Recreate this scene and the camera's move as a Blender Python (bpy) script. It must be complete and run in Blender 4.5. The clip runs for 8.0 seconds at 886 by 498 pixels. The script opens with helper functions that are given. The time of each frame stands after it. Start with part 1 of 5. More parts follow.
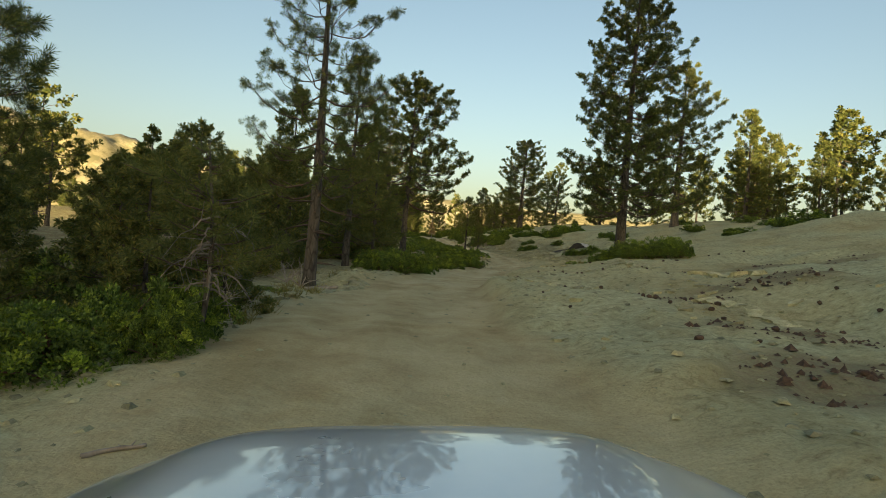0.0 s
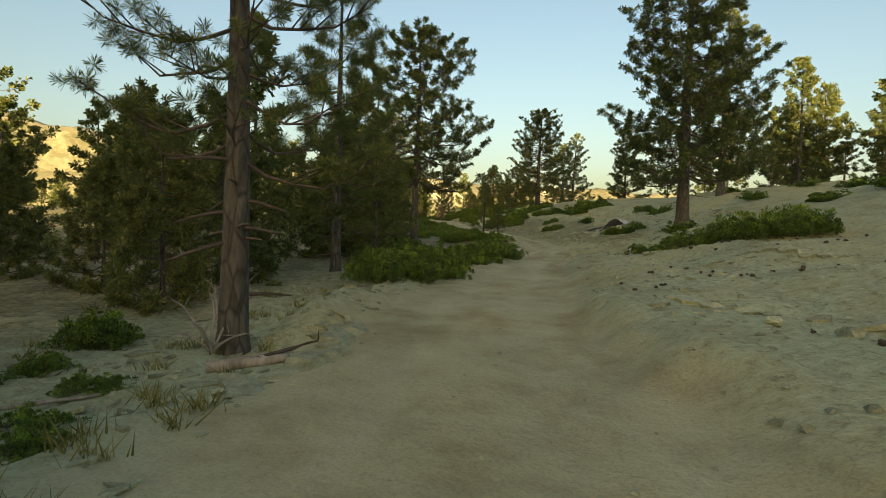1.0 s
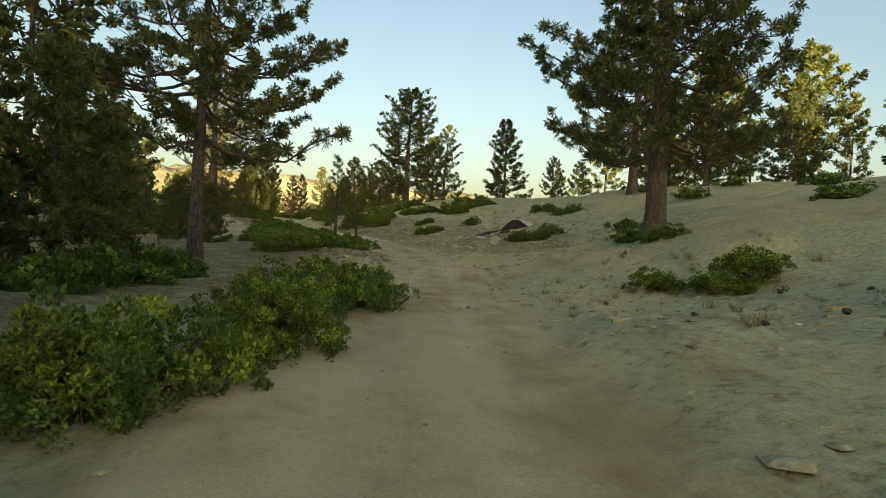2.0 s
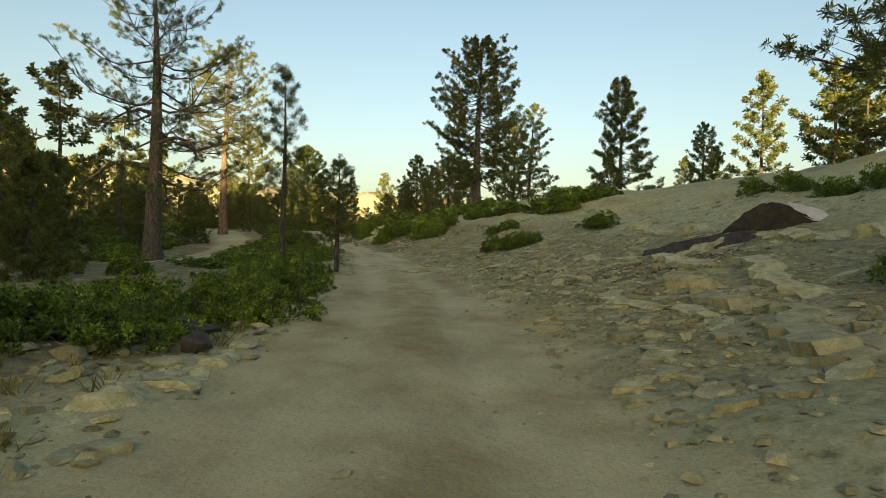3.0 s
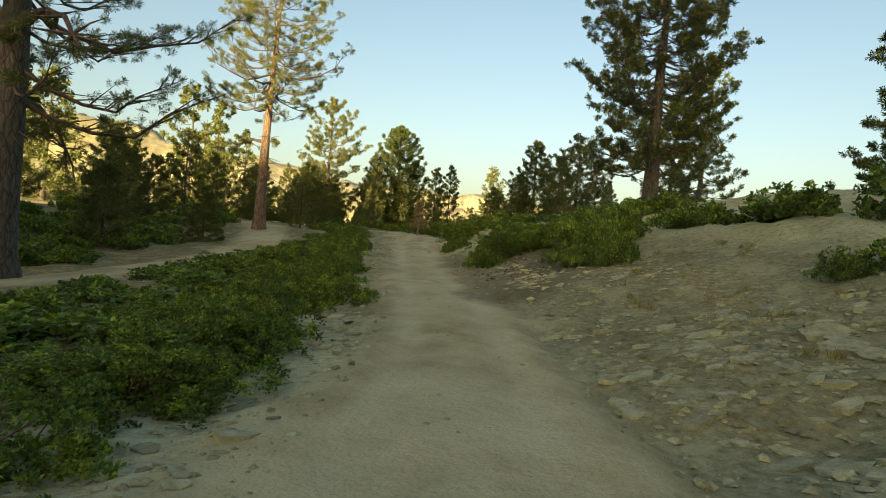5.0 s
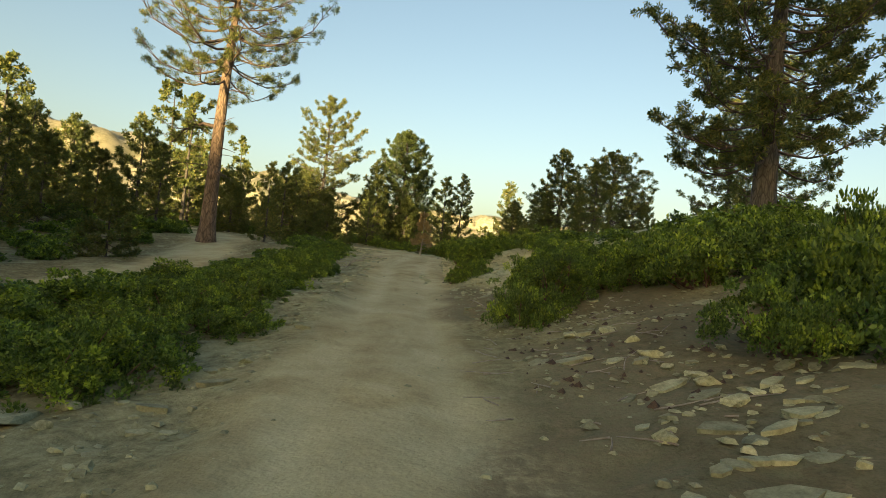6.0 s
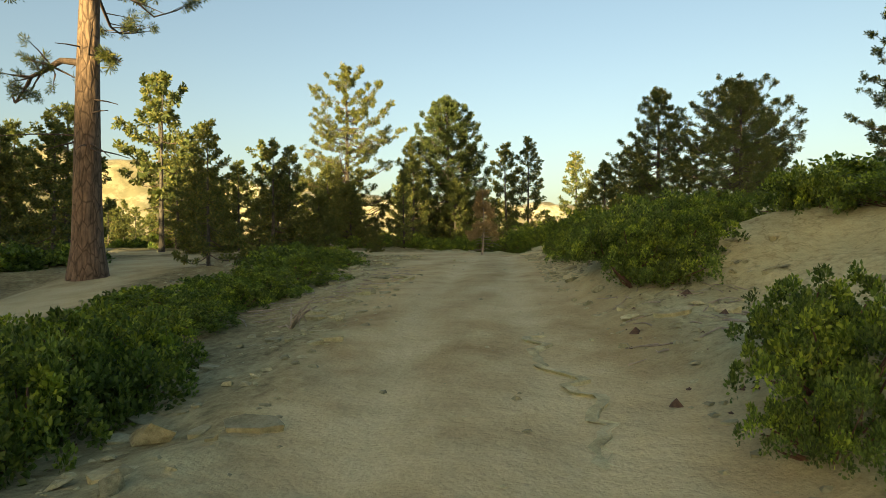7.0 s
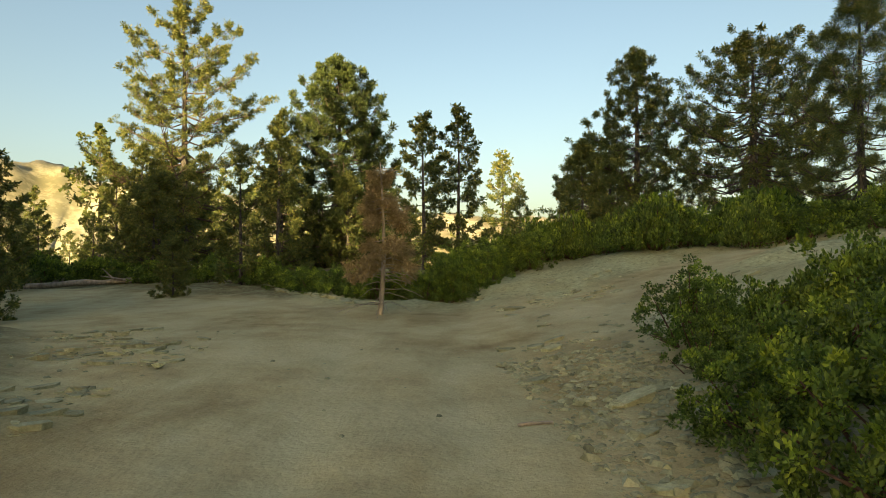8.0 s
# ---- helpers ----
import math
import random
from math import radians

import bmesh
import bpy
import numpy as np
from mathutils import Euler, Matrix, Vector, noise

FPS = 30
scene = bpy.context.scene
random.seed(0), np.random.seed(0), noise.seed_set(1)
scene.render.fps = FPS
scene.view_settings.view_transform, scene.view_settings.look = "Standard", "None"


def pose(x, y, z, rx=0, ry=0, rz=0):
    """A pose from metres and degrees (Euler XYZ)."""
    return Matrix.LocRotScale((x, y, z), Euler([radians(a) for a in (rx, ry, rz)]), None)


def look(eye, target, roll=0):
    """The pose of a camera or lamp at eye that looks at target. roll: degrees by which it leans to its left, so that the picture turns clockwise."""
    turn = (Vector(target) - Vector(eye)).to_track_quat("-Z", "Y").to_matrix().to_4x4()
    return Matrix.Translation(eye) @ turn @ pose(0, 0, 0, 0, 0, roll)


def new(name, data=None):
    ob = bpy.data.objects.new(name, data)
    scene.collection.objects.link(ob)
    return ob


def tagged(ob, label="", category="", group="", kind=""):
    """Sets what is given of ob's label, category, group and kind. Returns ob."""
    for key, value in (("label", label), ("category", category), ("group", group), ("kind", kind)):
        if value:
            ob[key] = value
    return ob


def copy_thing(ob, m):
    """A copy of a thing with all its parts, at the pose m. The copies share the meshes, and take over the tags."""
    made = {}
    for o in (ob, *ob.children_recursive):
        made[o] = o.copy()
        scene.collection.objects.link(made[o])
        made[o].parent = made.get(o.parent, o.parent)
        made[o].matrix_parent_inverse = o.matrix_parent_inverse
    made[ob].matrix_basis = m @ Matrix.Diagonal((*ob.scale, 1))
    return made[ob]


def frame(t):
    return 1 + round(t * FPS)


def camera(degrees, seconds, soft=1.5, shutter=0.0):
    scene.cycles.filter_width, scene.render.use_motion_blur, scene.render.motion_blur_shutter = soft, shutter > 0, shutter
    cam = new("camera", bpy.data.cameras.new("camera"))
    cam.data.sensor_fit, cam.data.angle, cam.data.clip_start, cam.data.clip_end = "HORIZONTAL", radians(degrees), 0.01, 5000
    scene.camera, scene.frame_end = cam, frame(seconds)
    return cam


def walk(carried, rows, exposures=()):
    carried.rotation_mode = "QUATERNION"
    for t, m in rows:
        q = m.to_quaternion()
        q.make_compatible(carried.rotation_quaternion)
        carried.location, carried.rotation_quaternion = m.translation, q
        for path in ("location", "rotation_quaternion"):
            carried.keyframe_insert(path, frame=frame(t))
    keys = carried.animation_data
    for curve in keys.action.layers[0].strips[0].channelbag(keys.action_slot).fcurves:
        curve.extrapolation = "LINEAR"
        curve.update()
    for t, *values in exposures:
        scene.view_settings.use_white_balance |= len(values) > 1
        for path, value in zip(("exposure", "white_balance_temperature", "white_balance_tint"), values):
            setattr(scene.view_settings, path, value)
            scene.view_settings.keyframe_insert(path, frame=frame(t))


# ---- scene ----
cam = camera(75.0, 8.0, soft=0.6)
PATH = [
    (0, (0.000, 0.000, 1.600), (-0.062, 10.000, 1.616), 4.54),
    (0.5, (-0.783, 3.394, 1.836), (-2.084, 13.309, 1.798), 4.31),
    (1, (-1.047, 9.356, 1.845), (-1.220, 19.350, 1.550), 1.79),
    (1.5, (-0.823, 17.528, 1.841), (0.713, 27.408, 1.931), 2.11),
    (1.7, (-0.622, 20.641, 1.897), (1.688, 30.367, 1.637), 2.19),
    (2.8, (6.012, 52.525, 2.241), (7.264, 62.445, 2.403), 4.15),
    (3, (6.345, 56.352, 2.335), (7.111, 66.323, 2.342), 1.43),
    (3.5, (6.607, 64.313, 2.558), (7.306, 74.286, 2.803), -1.82),
    (4, (6.720, 70.566, 2.810), (6.977, 80.560, 3.035), 2.38),
    (4.5, (6.208, 76.077, 2.946), (5.298, 86.035, 2.848), 2.44),
    (4.7, (5.883, 77.897, 3.128), (4.754, 87.833, 3.129), 4.04),
    (5.8, (4.947, 90.793, 3.496), (4.273, 100.769, 3.368), 7.14),
    (6, (4.531, 93.267, 3.594), (3.291, 103.185, 3.901), 6.32),
    (6.5, (3.031, 100.798, 3.745), (1.271, 110.639, 3.489), 6.16),
    (7, (1.077, 111.053, 4.108), (-1.071, 120.818, 4.291), -0.23),
    (7.5, (-0.941, 122.936, 5.217), (-1.120, 132.934, 5.304), -2.51),
    (8, (-1.470, 130.189, 5.587), (-2.072, 140.165, 5.941), -0.33),
]
walk(cam, [(t, look(eye, target, roll)) for t, eye, target, roll in PATH], exposures=[(0.0, 1.84, 6200, 7), (1.0, 1.94, 6200, 7), (3.0, 2.06, 6200, 7), (8.0, 2.06, 6200, 7)])

# ---- sky and sun: early light from low behind the trail's start ----
SUN_UP, SUN_TURN = radians(5.5), radians(187.0)  # height, and turn from +y clockwise
world = bpy.data.worlds.new("world")
scene.world = world
world.use_nodes = True
wn = world.node_tree.nodes
sky = wn.new("ShaderNodeTexSky")
sky.sky_type, sky.sun_disc = "NISHITA", False
sky.sun_elevation, sky.sun_rotation = SUN_UP, SUN_TURN
sky.altitude, sky.air_density, sky.dust_density, sky.ozone_density = 1180, 1.1, 9.0, 0.5
wn["Background"].inputs["Strength"].default_value = 0.085
world.node_tree.links.new(sky.outputs["Color"], wn["Background"].inputs["Color"])
sun_way = Vector((math.sin(SUN_TURN) * math.cos(SUN_UP), math.cos(SUN_TURN) * math.cos(SUN_UP), math.sin(SUN_UP)))
sun = new("sun", bpy.data.lights.new("sun", "SUN"))
sun.data.energy, sun.data.angle, sun.data.color = 5.0, radians(0.5), (1.0, 0.69, 0.30)
sun.matrix_world = look(sun_way * 100, (0, 0, 0))


# ---- materials ----
def material(name):
    m = bpy.data.materials.new(name)
    m.use_nodes = True
    return m, m.node_tree.nodes, m.node_tree.links, m.node_tree.nodes["Principled BSDF"]


def noise_node(n, l, scale, detail=4.0, rough=0.55, coords=None, stretch=(1, 1, 1)):
    tex = n.new("ShaderNodeTexNoise")
    tex.inputs["Scale"].default_value, tex.inputs["Detail"].default_value, tex.inputs["Roughness"].default_value = scale, detail, rough
    if coords is not None:
        mapping = n.new("ShaderNodeMapping")
        mapping.inputs["Scale"].default_value = stretch
        l.new(coords, mapping.inputs["Vector"])
        l.new(mapping.outputs["Vector"], tex.inputs["Vector"])
    return tex.outputs["Fac"]


def ramp(n, l, fac, stops):
    r = n.new("ShaderNodeValToRGB")
    while len(r.color_ramp.elements) < len(stops):
        r.color_ramp.elements.new(0.5)
    for e, (at, colour) in zip(r.color_ramp.elements, stops):
        e.position, e.color = at, (*colour, 1)
    l.new(fac, r.inputs["Fac"])
    return r.outputs["Color"]


def blend(n, l, fac, a, b, mode="MIX"):
    m = n.new("ShaderNodeMix")
    m.data_type, m.blend_type = "RGBA", mode
    for socket, v in ((m.inputs["Factor"], fac), (m.inputs["A"], a), (m.inputs["B"], b)):
        if hasattr(v, "links"):
            l.new(v, socket)
        elif isinstance(v, (int, float)):
            socket.default_value = v
        else:
            socket.default_value = (*v, 1)
    return m.outputs["Result"]


def bump(n, l, bsdf, fac, strength, distance):
    b = n.new("ShaderNodeBump")
    b.inputs["Strength"].default_value, b.inputs["Distance"].default_value = strength, distance
    l.new(fac, b.inputs["Height"])
    if bsdf.inputs["Normal"].links:
        l.new(bsdf.inputs["Normal"].links[0].from_socket, b.inputs["Normal"])
    l.new(b.outputs["Normal"], bsdf.inputs["Normal"])


def ground_material():
    m, n, l, b = material("soil")
    co = n.new("ShaderNodeTexCoord").outputs["Object"]
    mask = n.new("ShaderNodeVertexColor")
    mask.layer_name = "cover"
    sep = n.new("ShaderNodeSeparateColor")
    l.new(mask.outputs["Color"], sep.inputs["Color"])
    big, mid, small, grit = (noise_node(n, l, s, d, r, co) for s, d, r in ((0.22, 4, 0.6), (1.3, 5, 0.6), (7.0, 5, 0.65), (34.0, 3, 0.7)))
    dirt = ramp(n, l, mid, ((0.3, (0.262, 0.212, 0.104)), (0.48, (0.37, 0.322, 0.17)), (0.7, (0.465, 0.43, 0.25))))
    dirt = blend(n, l, ramp(n, l, big, ((0.4, (0, 0, 0)), (0.62, (0.7, 0.7, 0.7)))), dirt, (0.475, 0.45, 0.275))
    stone = ramp(n, l, small, ((0.30, (0.14, 0.136, 0.076)), (0.42, (0.315, 0.329, 0.19)), (0.6, (0.405, 0.428, 0.262)), (0.8, (0.505, 0.538, 0.347))))
    stone = blend(n, l, ramp(n, l, big, ((0.42, (0, 0, 0)), (0.65, (0.65, 0.65, 0.65)))), stone, (0.375, 0.347, 0.18))
    litter = ramp(n, l, small, ((0.3, (0.095, 0.083, 0.042)), (0.52, (0.198, 0.179, 0.091)), (0.75, (0.32, 0.307, 0.166))))
    litter = blend(n, l, ramp(n, l, mid, ((0.5, (0, 0, 0)), (0.66, (0.7, 0.7, 0.7)))), litter, (0.34, 0.341, 0.196))
    duff = ramp(n, l, small, ((0.3, (0.06, 0.05, 0.03)), (0.55, (0.15, 0.125, 0.072)), (0.75, (0.24, 0.2, 0.115))))
    speck = ramp(n, l, grit, ((0.34, (0.62, 0.6, 0.56)), (0.5, (1, 1, 1)), (0.7, (1.18, 1.17, 1.14))))
    c = blend(n, l, sep.outputs["Green"], litter, stone)
    wheel = n.new("ShaderNodeMath")
    wheel.operation = "MULTIPLY"
    l.new(mask.outputs["Alpha"], wheel.inputs[0])
    wheel.inputs[1].default_value = 0.5
    dirt = blend(n, l, wheel.outputs[0], dirt, (0.56, 0.55, 0.35))
    crack = n.new("ShaderNodeTexVoronoi")
    crack.feature = "DISTANCE_TO_EDGE"
    crack.inputs["Scale"].default_value = 0.9
    bent = n.new("ShaderNodeVectorMath")
    bent.operation = "MULTIPLY_ADD"
    warp = n.new("ShaderNodeTexNoise")
    warp.inputs["Scale"].default_value, warp.inputs["Detail"].default_value = 1.6, 4.0
    l.new(co, warp.inputs["Vector"])
    l.new(warp.outputs["Color"], bent.inputs[0])
    bent.inputs[1].default_value = (3.2, 3.2, 0.0)
    l.new(co, bent.inputs[2])
    flatten = n.new("ShaderNodeMapping")
    flatten.inputs["Rotation"].default_value = (0, 0, 0.5)
    flatten.inputs["Scale"].default_value = (0.4, 1.1, 1.0)
    l.new(bent.outputs[0], flatten.inputs["Vector"])
    l.new(flatten.outputs["Vector"], crack.inputs["Vector"])
    lines = ramp(n, l, crack.outputs["Distance"], ((0.0, (0.74, 0.72, 0.68)), (0.03, (1, 1, 1))))
    c = blend(n, l, ramp(n, l, big, ((0.42, (0.15, 0.15, 0.15)), (0.56, (1, 1, 1)))), c, blend(n, l, 1.0, c, lines, "MULTIPLY"))
    c = blend(n, l, sep.outputs["Red"], c, dirt)
    edge = n.new("ShaderNodeMath")
    edge.operation = "MULTIPLY"
    l.new(sep.outputs["Blue"], edge.inputs[0])
    l.new(ramp(n, l, small, ((0.3, (0.15, 0.15, 0.15)), (0.62, (0.95, 0.95, 0.95)))), edge.inputs[1])
    c = blend(n, l, edge.outputs[0], c, duff)
    c = blend(n, l, 0.42, c, speck, "MULTIPLY")
    patch = noise_node(n, l, 0.55, 5, 0.65, co, (1.0, 0.45, 1.0))
    c = blend(n, l, 0.85, c, ramp(n, l, patch, ((0.32, (0.72, 0.68, 0.6)), (0.5, (1, 1, 1)), (0.7, (1.1, 1.09, 1.07)))), "MULTIPLY")
    l.new(c, b.inputs["Base Color"])
    b.inputs["Roughness"].default_value = 0.95
    b.inputs["Specular IOR Level"].default_value = 0.15
    bump(n, l, b, mid, 0.3, 0.10)
    bump(n, l, b, small, 0.8, 0.05)
    bump(n, l, b, grit, 0.25, 0.006)
    return m


def stone_material():
    m, n, l, b = material("granite")
    co = n.new("ShaderNodeTexCoord").outputs["Object"]
    info = n.new("ShaderNodeObjectInfo").outputs["Random"]
    isle = n.new("ShaderNodeNewGeometry").outputs["Random Per Island"]
    a, f = noise_node(n, l, 6.0, 5, 0.6, co), noise_node(n, l, 40.0, 3, 0.7, co)
    c = ramp(n, l, a, ((0.3, (0.225, 0.23, 0.132)), (0.5, (0.375, 0.386, 0.235)), (0.72, (0.51, 0.525, 0.35))))
    c = blend(n, l, 0.6, c, ramp(n, l, info, ((0.0, (0.45, 0.45, 0.43)), (0.5, (1, 0.99, 0.96)), (1.0, (1.3, 1.25, 1.12)))), "MULTIPLY")
    c = blend(n, l, 0.6, c, ramp(n, l, isle, ((0.0, (0.42, 0.42, 0.39)), (0.6, (1, 0.99, 0.94)), (1.0, (1.4, 1.36, 1.24)))), "MULTIPLY")
    c = blend(n, l, 0.5, c, ramp(n, l, f, ((0.35, (0.6, 0.58, 0.55)), (0.6, (1.1, 1.1, 1.1)))), "MULTIPLY")
    l.new(c, b.inputs["Base Color"])
    b.inputs["Roughness"].default_value = 0.9
    bump(n, l, b, a, 0.4, 0.04)
    bump(n, l, b, f, 0.4, 0.006)
    return m


def bark_material(name, dark, mid, light):
    m, n, l, b = material(name)
    co = n.new("ShaderNodeTexCoord").outputs["Object"]
    plate = n.new("ShaderNodeTexVoronoi")
    plate.feature = "DISTANCE_TO_EDGE"
    plate.inputs["Scale"].default_value = 6.0
    mapping = n.new("ShaderNodeMapping")
    mapping.inputs["Scale"].default_value = (1.0, 1.0, 0.28)
    l.new(co, mapping.inputs["Vector"])
    l.new(mapping.outputs["Vector"], plate.inputs["Vector"])
    f = noise_node(n, l, 9.0, 5, 0.65, co, (1, 1, 0.3))
    c = ramp(n, l, f, ((0.28, dark), (0.5, mid), (0.74, light)))
    c = blend(n, l, 0.85, c, ramp(n, l, plate.outputs["Distance"], ((0.0, (0.28, 0.26, 0.25)), (0.09, (1, 1, 1)))), "MULTIPLY")
    l.new(c, b.inputs["Base Color"])
    b.inputs["Roughness"].default_value = 0.92
    bump(n, l, b, plate.outputs["Distance"], 0.6, 0.12)
    bump(n, l, b, f, 0.4, 0.03)
    return m


def leaf_material(name, low, mid, high, shine, through_light, lit_tone=False):
    m, n, l, b = material(name)
    info = n.new("ShaderNodeObjectInfo").outputs["Random"]
    isle = n.new("ShaderNodeNewGeometry").outputs["Random Per Island"]
    co = n.new("ShaderNodeTexCoord").outputs["Object"]
    c = ramp(n, l, isle, ((0.0, low), (0.55, mid), (1.0, high)))
    c = blend(n, l, 0.6, c, ramp(n, l, noise_node(n, l, 0.9, 3, 0.6, co), ((0.3, (0.62, 0.66, 0.6)), (0.7, (1.3, 1.24, 1.1)))), "MULTIPLY")
    c = blend(n, l, 0.7, c, ramp(n, l, info, ((0.0, (0.78, 0.84, 0.8)), (1.0, (1.2, 1.12, 0.95)))), "MULTIPLY")
    if lit_tone:
        # per-shoot leaf colour, with the lit tops painted in
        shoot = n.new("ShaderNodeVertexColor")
        shoot.layer_name = "lit_tone"
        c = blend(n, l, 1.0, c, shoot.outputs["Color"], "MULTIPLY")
    l.new(c, b.inputs["Base Color"])
    b.inputs["Roughness"].default_value = shine
    b.inputs["Specular IOR Level"].default_value = 0.3
    trans = n.new("ShaderNodeBsdfTranslucent")
    l.new(blend(n, l, 1.0, c, (1.3, 1.25, 0.6), "MULTIPLY"), trans.inputs["Color"])
    mix = n.new("ShaderNodeMixShader")
    mix.inputs["Fac"].default_value = through_light
    l.new(b.outputs["BSDF"], mix.inputs[1])
    l.new(trans.outputs["BSDF"], mix.inputs[2])
    l.new(mix.outputs["Shader"], n["Material Output"].inputs["Surface"])
    return m


def plain_grain(name, dark, light, scale, rough=0.9, stretch=(1, 1, 1)):
    m, n, l, b = material(name)
    co = n.new("ShaderNodeTexCoord").outputs["Object"]
    f = noise_node(n, l, scale, 5, 0.6, co, stretch)
    l.new(ramp(n, l, f, ((0.3, dark), (0.7, light))), b.inputs["Base Color"])
    b.inputs["Roughness"].default_value = rough
    bump(n, l, b, f, 0.4, 0.02)
    return m


SOIL, GRANITE = ground_material(), stone_material()
BARK = bark_material("pine_bark", (0.033, 0.031, 0.027), (0.073, 0.067, 0.055), (0.13, 0.12, 0.097))
OLD_BARK = bark_material("old_pine_bark", (0.065, 0.047, 0.034), (0.155, 0.11, 0.073), (0.26, 0.185, 0.125))
TWIG = plain_grain("twig_bark", (0.05, 0.037, 0.028), (0.12, 0.088, 0.065), 8.0)
NEEDLES = leaf_material("pine_needles", (0.055, 0.085, 0.03), (0.11, 0.142, 0.048), (0.205, 0.205, 0.062), 0.6, 0.3)
# darker needles: shade put into the colour of the pine behind the junction
SHADE_NEEDLES = leaf_material("shade_pine_needles", (0.03, 0.055, 0.018), (0.06, 0.09, 0.03), (0.09, 0.12, 0.04), 0.6, 0.2)
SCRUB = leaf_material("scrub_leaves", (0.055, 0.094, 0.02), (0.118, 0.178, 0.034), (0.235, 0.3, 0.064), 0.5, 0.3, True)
DEAD = leaf_material("dead_needles", (0.17, 0.135, 0.08), (0.26, 0.21, 0.13), (0.34, 0.285, 0.19), 0.8, 0.25)
GREY_WOOD = plain_grain("weathered_wood", (0.15, 0.13, 0.10), (0.36, 0.32, 0.26), 9.0, 0.85, (1, 1, 0.2))
RED_WOOD = plain_grain("scrub_stem", (0.06, 0.03, 0.02), (0.16, 0.09, 0.06), 12.0)
DRY_WOOD = plain_grain("dry_dark_wood", (0.11, 0.10, 0.085), (0.28, 0.255, 0.22), 9.0, 0.9, (1, 1, 0.2))
CONE = plain_grain("cone_scales", (0.03, 0.02, 0.014), (0.10, 0.065, 0.04), 30.0)


# ---- mesh helpers ----
def mesh_from(name, verts, faces, mat, smooth_faces=False):
    me = bpy.data.meshes.new(name)
    me.from_pydata(np.asarray(verts).tolist(), [], faces.tolist() if isinstance(faces, np.ndarray) else faces)
    me.materials.append(mat)
    if smooth_faces:
        me.polygons.foreach_set("use_smooth", [True] * len(me.polygons))
    return me


def part(name, me, parent, label=""):
    ob = new(name, me)
    ob.parent = parent
    if label:
        tagged(ob, label)
    return ob


class Soup:
    """Gathers pieces of geometry for one mesh."""

    def __init__(self):
        self.v, self.f, self.n = [], [], 0

    def add(self, verts, faces):
        verts = np.asarray(verts, float)
        self.v.append(verts)
        self.f.extend((np.asarray(faces) + self.n).tolist())
        self.n += len(verts)

    def tube(self, points, radii, sides, cap=True):
        p, r = np.asarray(points, float), np.asarray(radii, float)
        way = np.gradient(p, axis=0)
        way /= np.linalg.norm(way, axis=1)[:, None] + 1e-9
        ref = np.where(np.abs(way[:, 2:3]) > 0.9, np.array([[1.0, 0, 0]]), np.array([[0, 0, 1.0]]))
        a = np.cross(way, ref)
        a /= np.linalg.norm(a, axis=1)[:, None] + 1e-9
        c = np.cross(way, a)
        ang = np.arange(sides) * 2 * np.pi / sides
        ring = p[:, None] + r[:, None, None] * (np.cos(ang)[None, :, None] * a[:, None] + np.sin(ang)[None, :, None] * c[:, None])
        k, j = np.meshgrid(np.arange(len(p) - 1), np.arange(sides), indexing="ij")
        k, j = k.ravel(), j.ravel()
        j2 = (j + 1) % sides
        self.add(ring.reshape(-1, 3), np.stack([k * sides + j, k * sides + j2, (k + 1) * sides + j2, (k + 1) * sides + j], 1))
        if cap:
            self.f.append([self.n - sides + i for i in range(sides)])

    def mesh(self, name, mat, smooth_faces=False):
        return mesh_from(name, np.concatenate(self.v), self.f, mat, smooth_faces)


# ---- shape of the land ----
ROAD_Y = [-30, 0, 3.4, 9.4, 17.5, 20.6, 36, 52.5, 56.4, 64.3, 70.6, 76.1, 77.9, 90.8, 93.3, 100.8, 111, 123, 130, 138, 147, 160, 175, 200, 400]
ROAD_X = [0.8, 0, -0.5, -1.0, -0.9, -0.6, 2.2, 5.9, 6.3, 6.6, 6.7, 6.2, 5.9, 4.95, 4.5, 3.0, 1.1, -0.9, -1.5, -2.6, -4.0, -4.5, -4.5, -4.5, -4.5]
ROAD_Z = [-0.3, 0.02, 0.2, 0.28, 0.29, 0.33, 0.5, 0.69, 0.79, 1.01, 1.24, 1.4, 1.55, 1.95, 2.04, 2.19, 2.58, 3.5, 3.95, 4.2, 4.4, 5.3, 5.7, 5.4, 4.5]
SLOPE_Y = [-30, 10, 30, 45, 60, 75, 90, 105, 118, 130, 141, 150, 166, 180, 220]
SLOPE_K = [0.6, 0.7, 0.8, 1.0, 0.95, 1.0, 0.95, 1.0, 1.05, 0.9, 0.75, 0.56, 0.6, 0.6, 0.35]
BANK_D = [-1, 1.7, 3, 5.5, 8, 14, 25, 40, 60, 120, 400]
BANK_Z = [0, 0, 0.2, 0.65, 1.2, 2.8, 5.9, 8.0, 8.6, 6.0, -10]
BANK_FAR = [0, 0, 0.3, 0.95, 1.7, 3.5, 5.4, 6.2, 6.0, 3.0, -12]


def eased(ys, vs, width):
    """A smooth curve through rows of places and values, as a table every half metre."""
    y = np.arange(-60, 420, 0.5)
    v = np.interp(y, ys, vs)
    k = np.hanning(int(width * 4) + 3)
    v = np.convolve(np.pad(v, len(k) // 2, mode="edge"), k / k.sum(), mode="valid")
    return y, v


TAB_X, TAB_Z, TAB_K = eased(ROAD_Y, ROAD_X, 6), eased(ROAD_Y, ROAD_Z, 6), eased(SLOPE_Y, SLOPE_K, 10)


def hash2(i, j, seed):
    n = np.sin(i * 127.1 + j * 311.7 + seed * 74.7) * 43758.5453
    return n - np.floor(n)


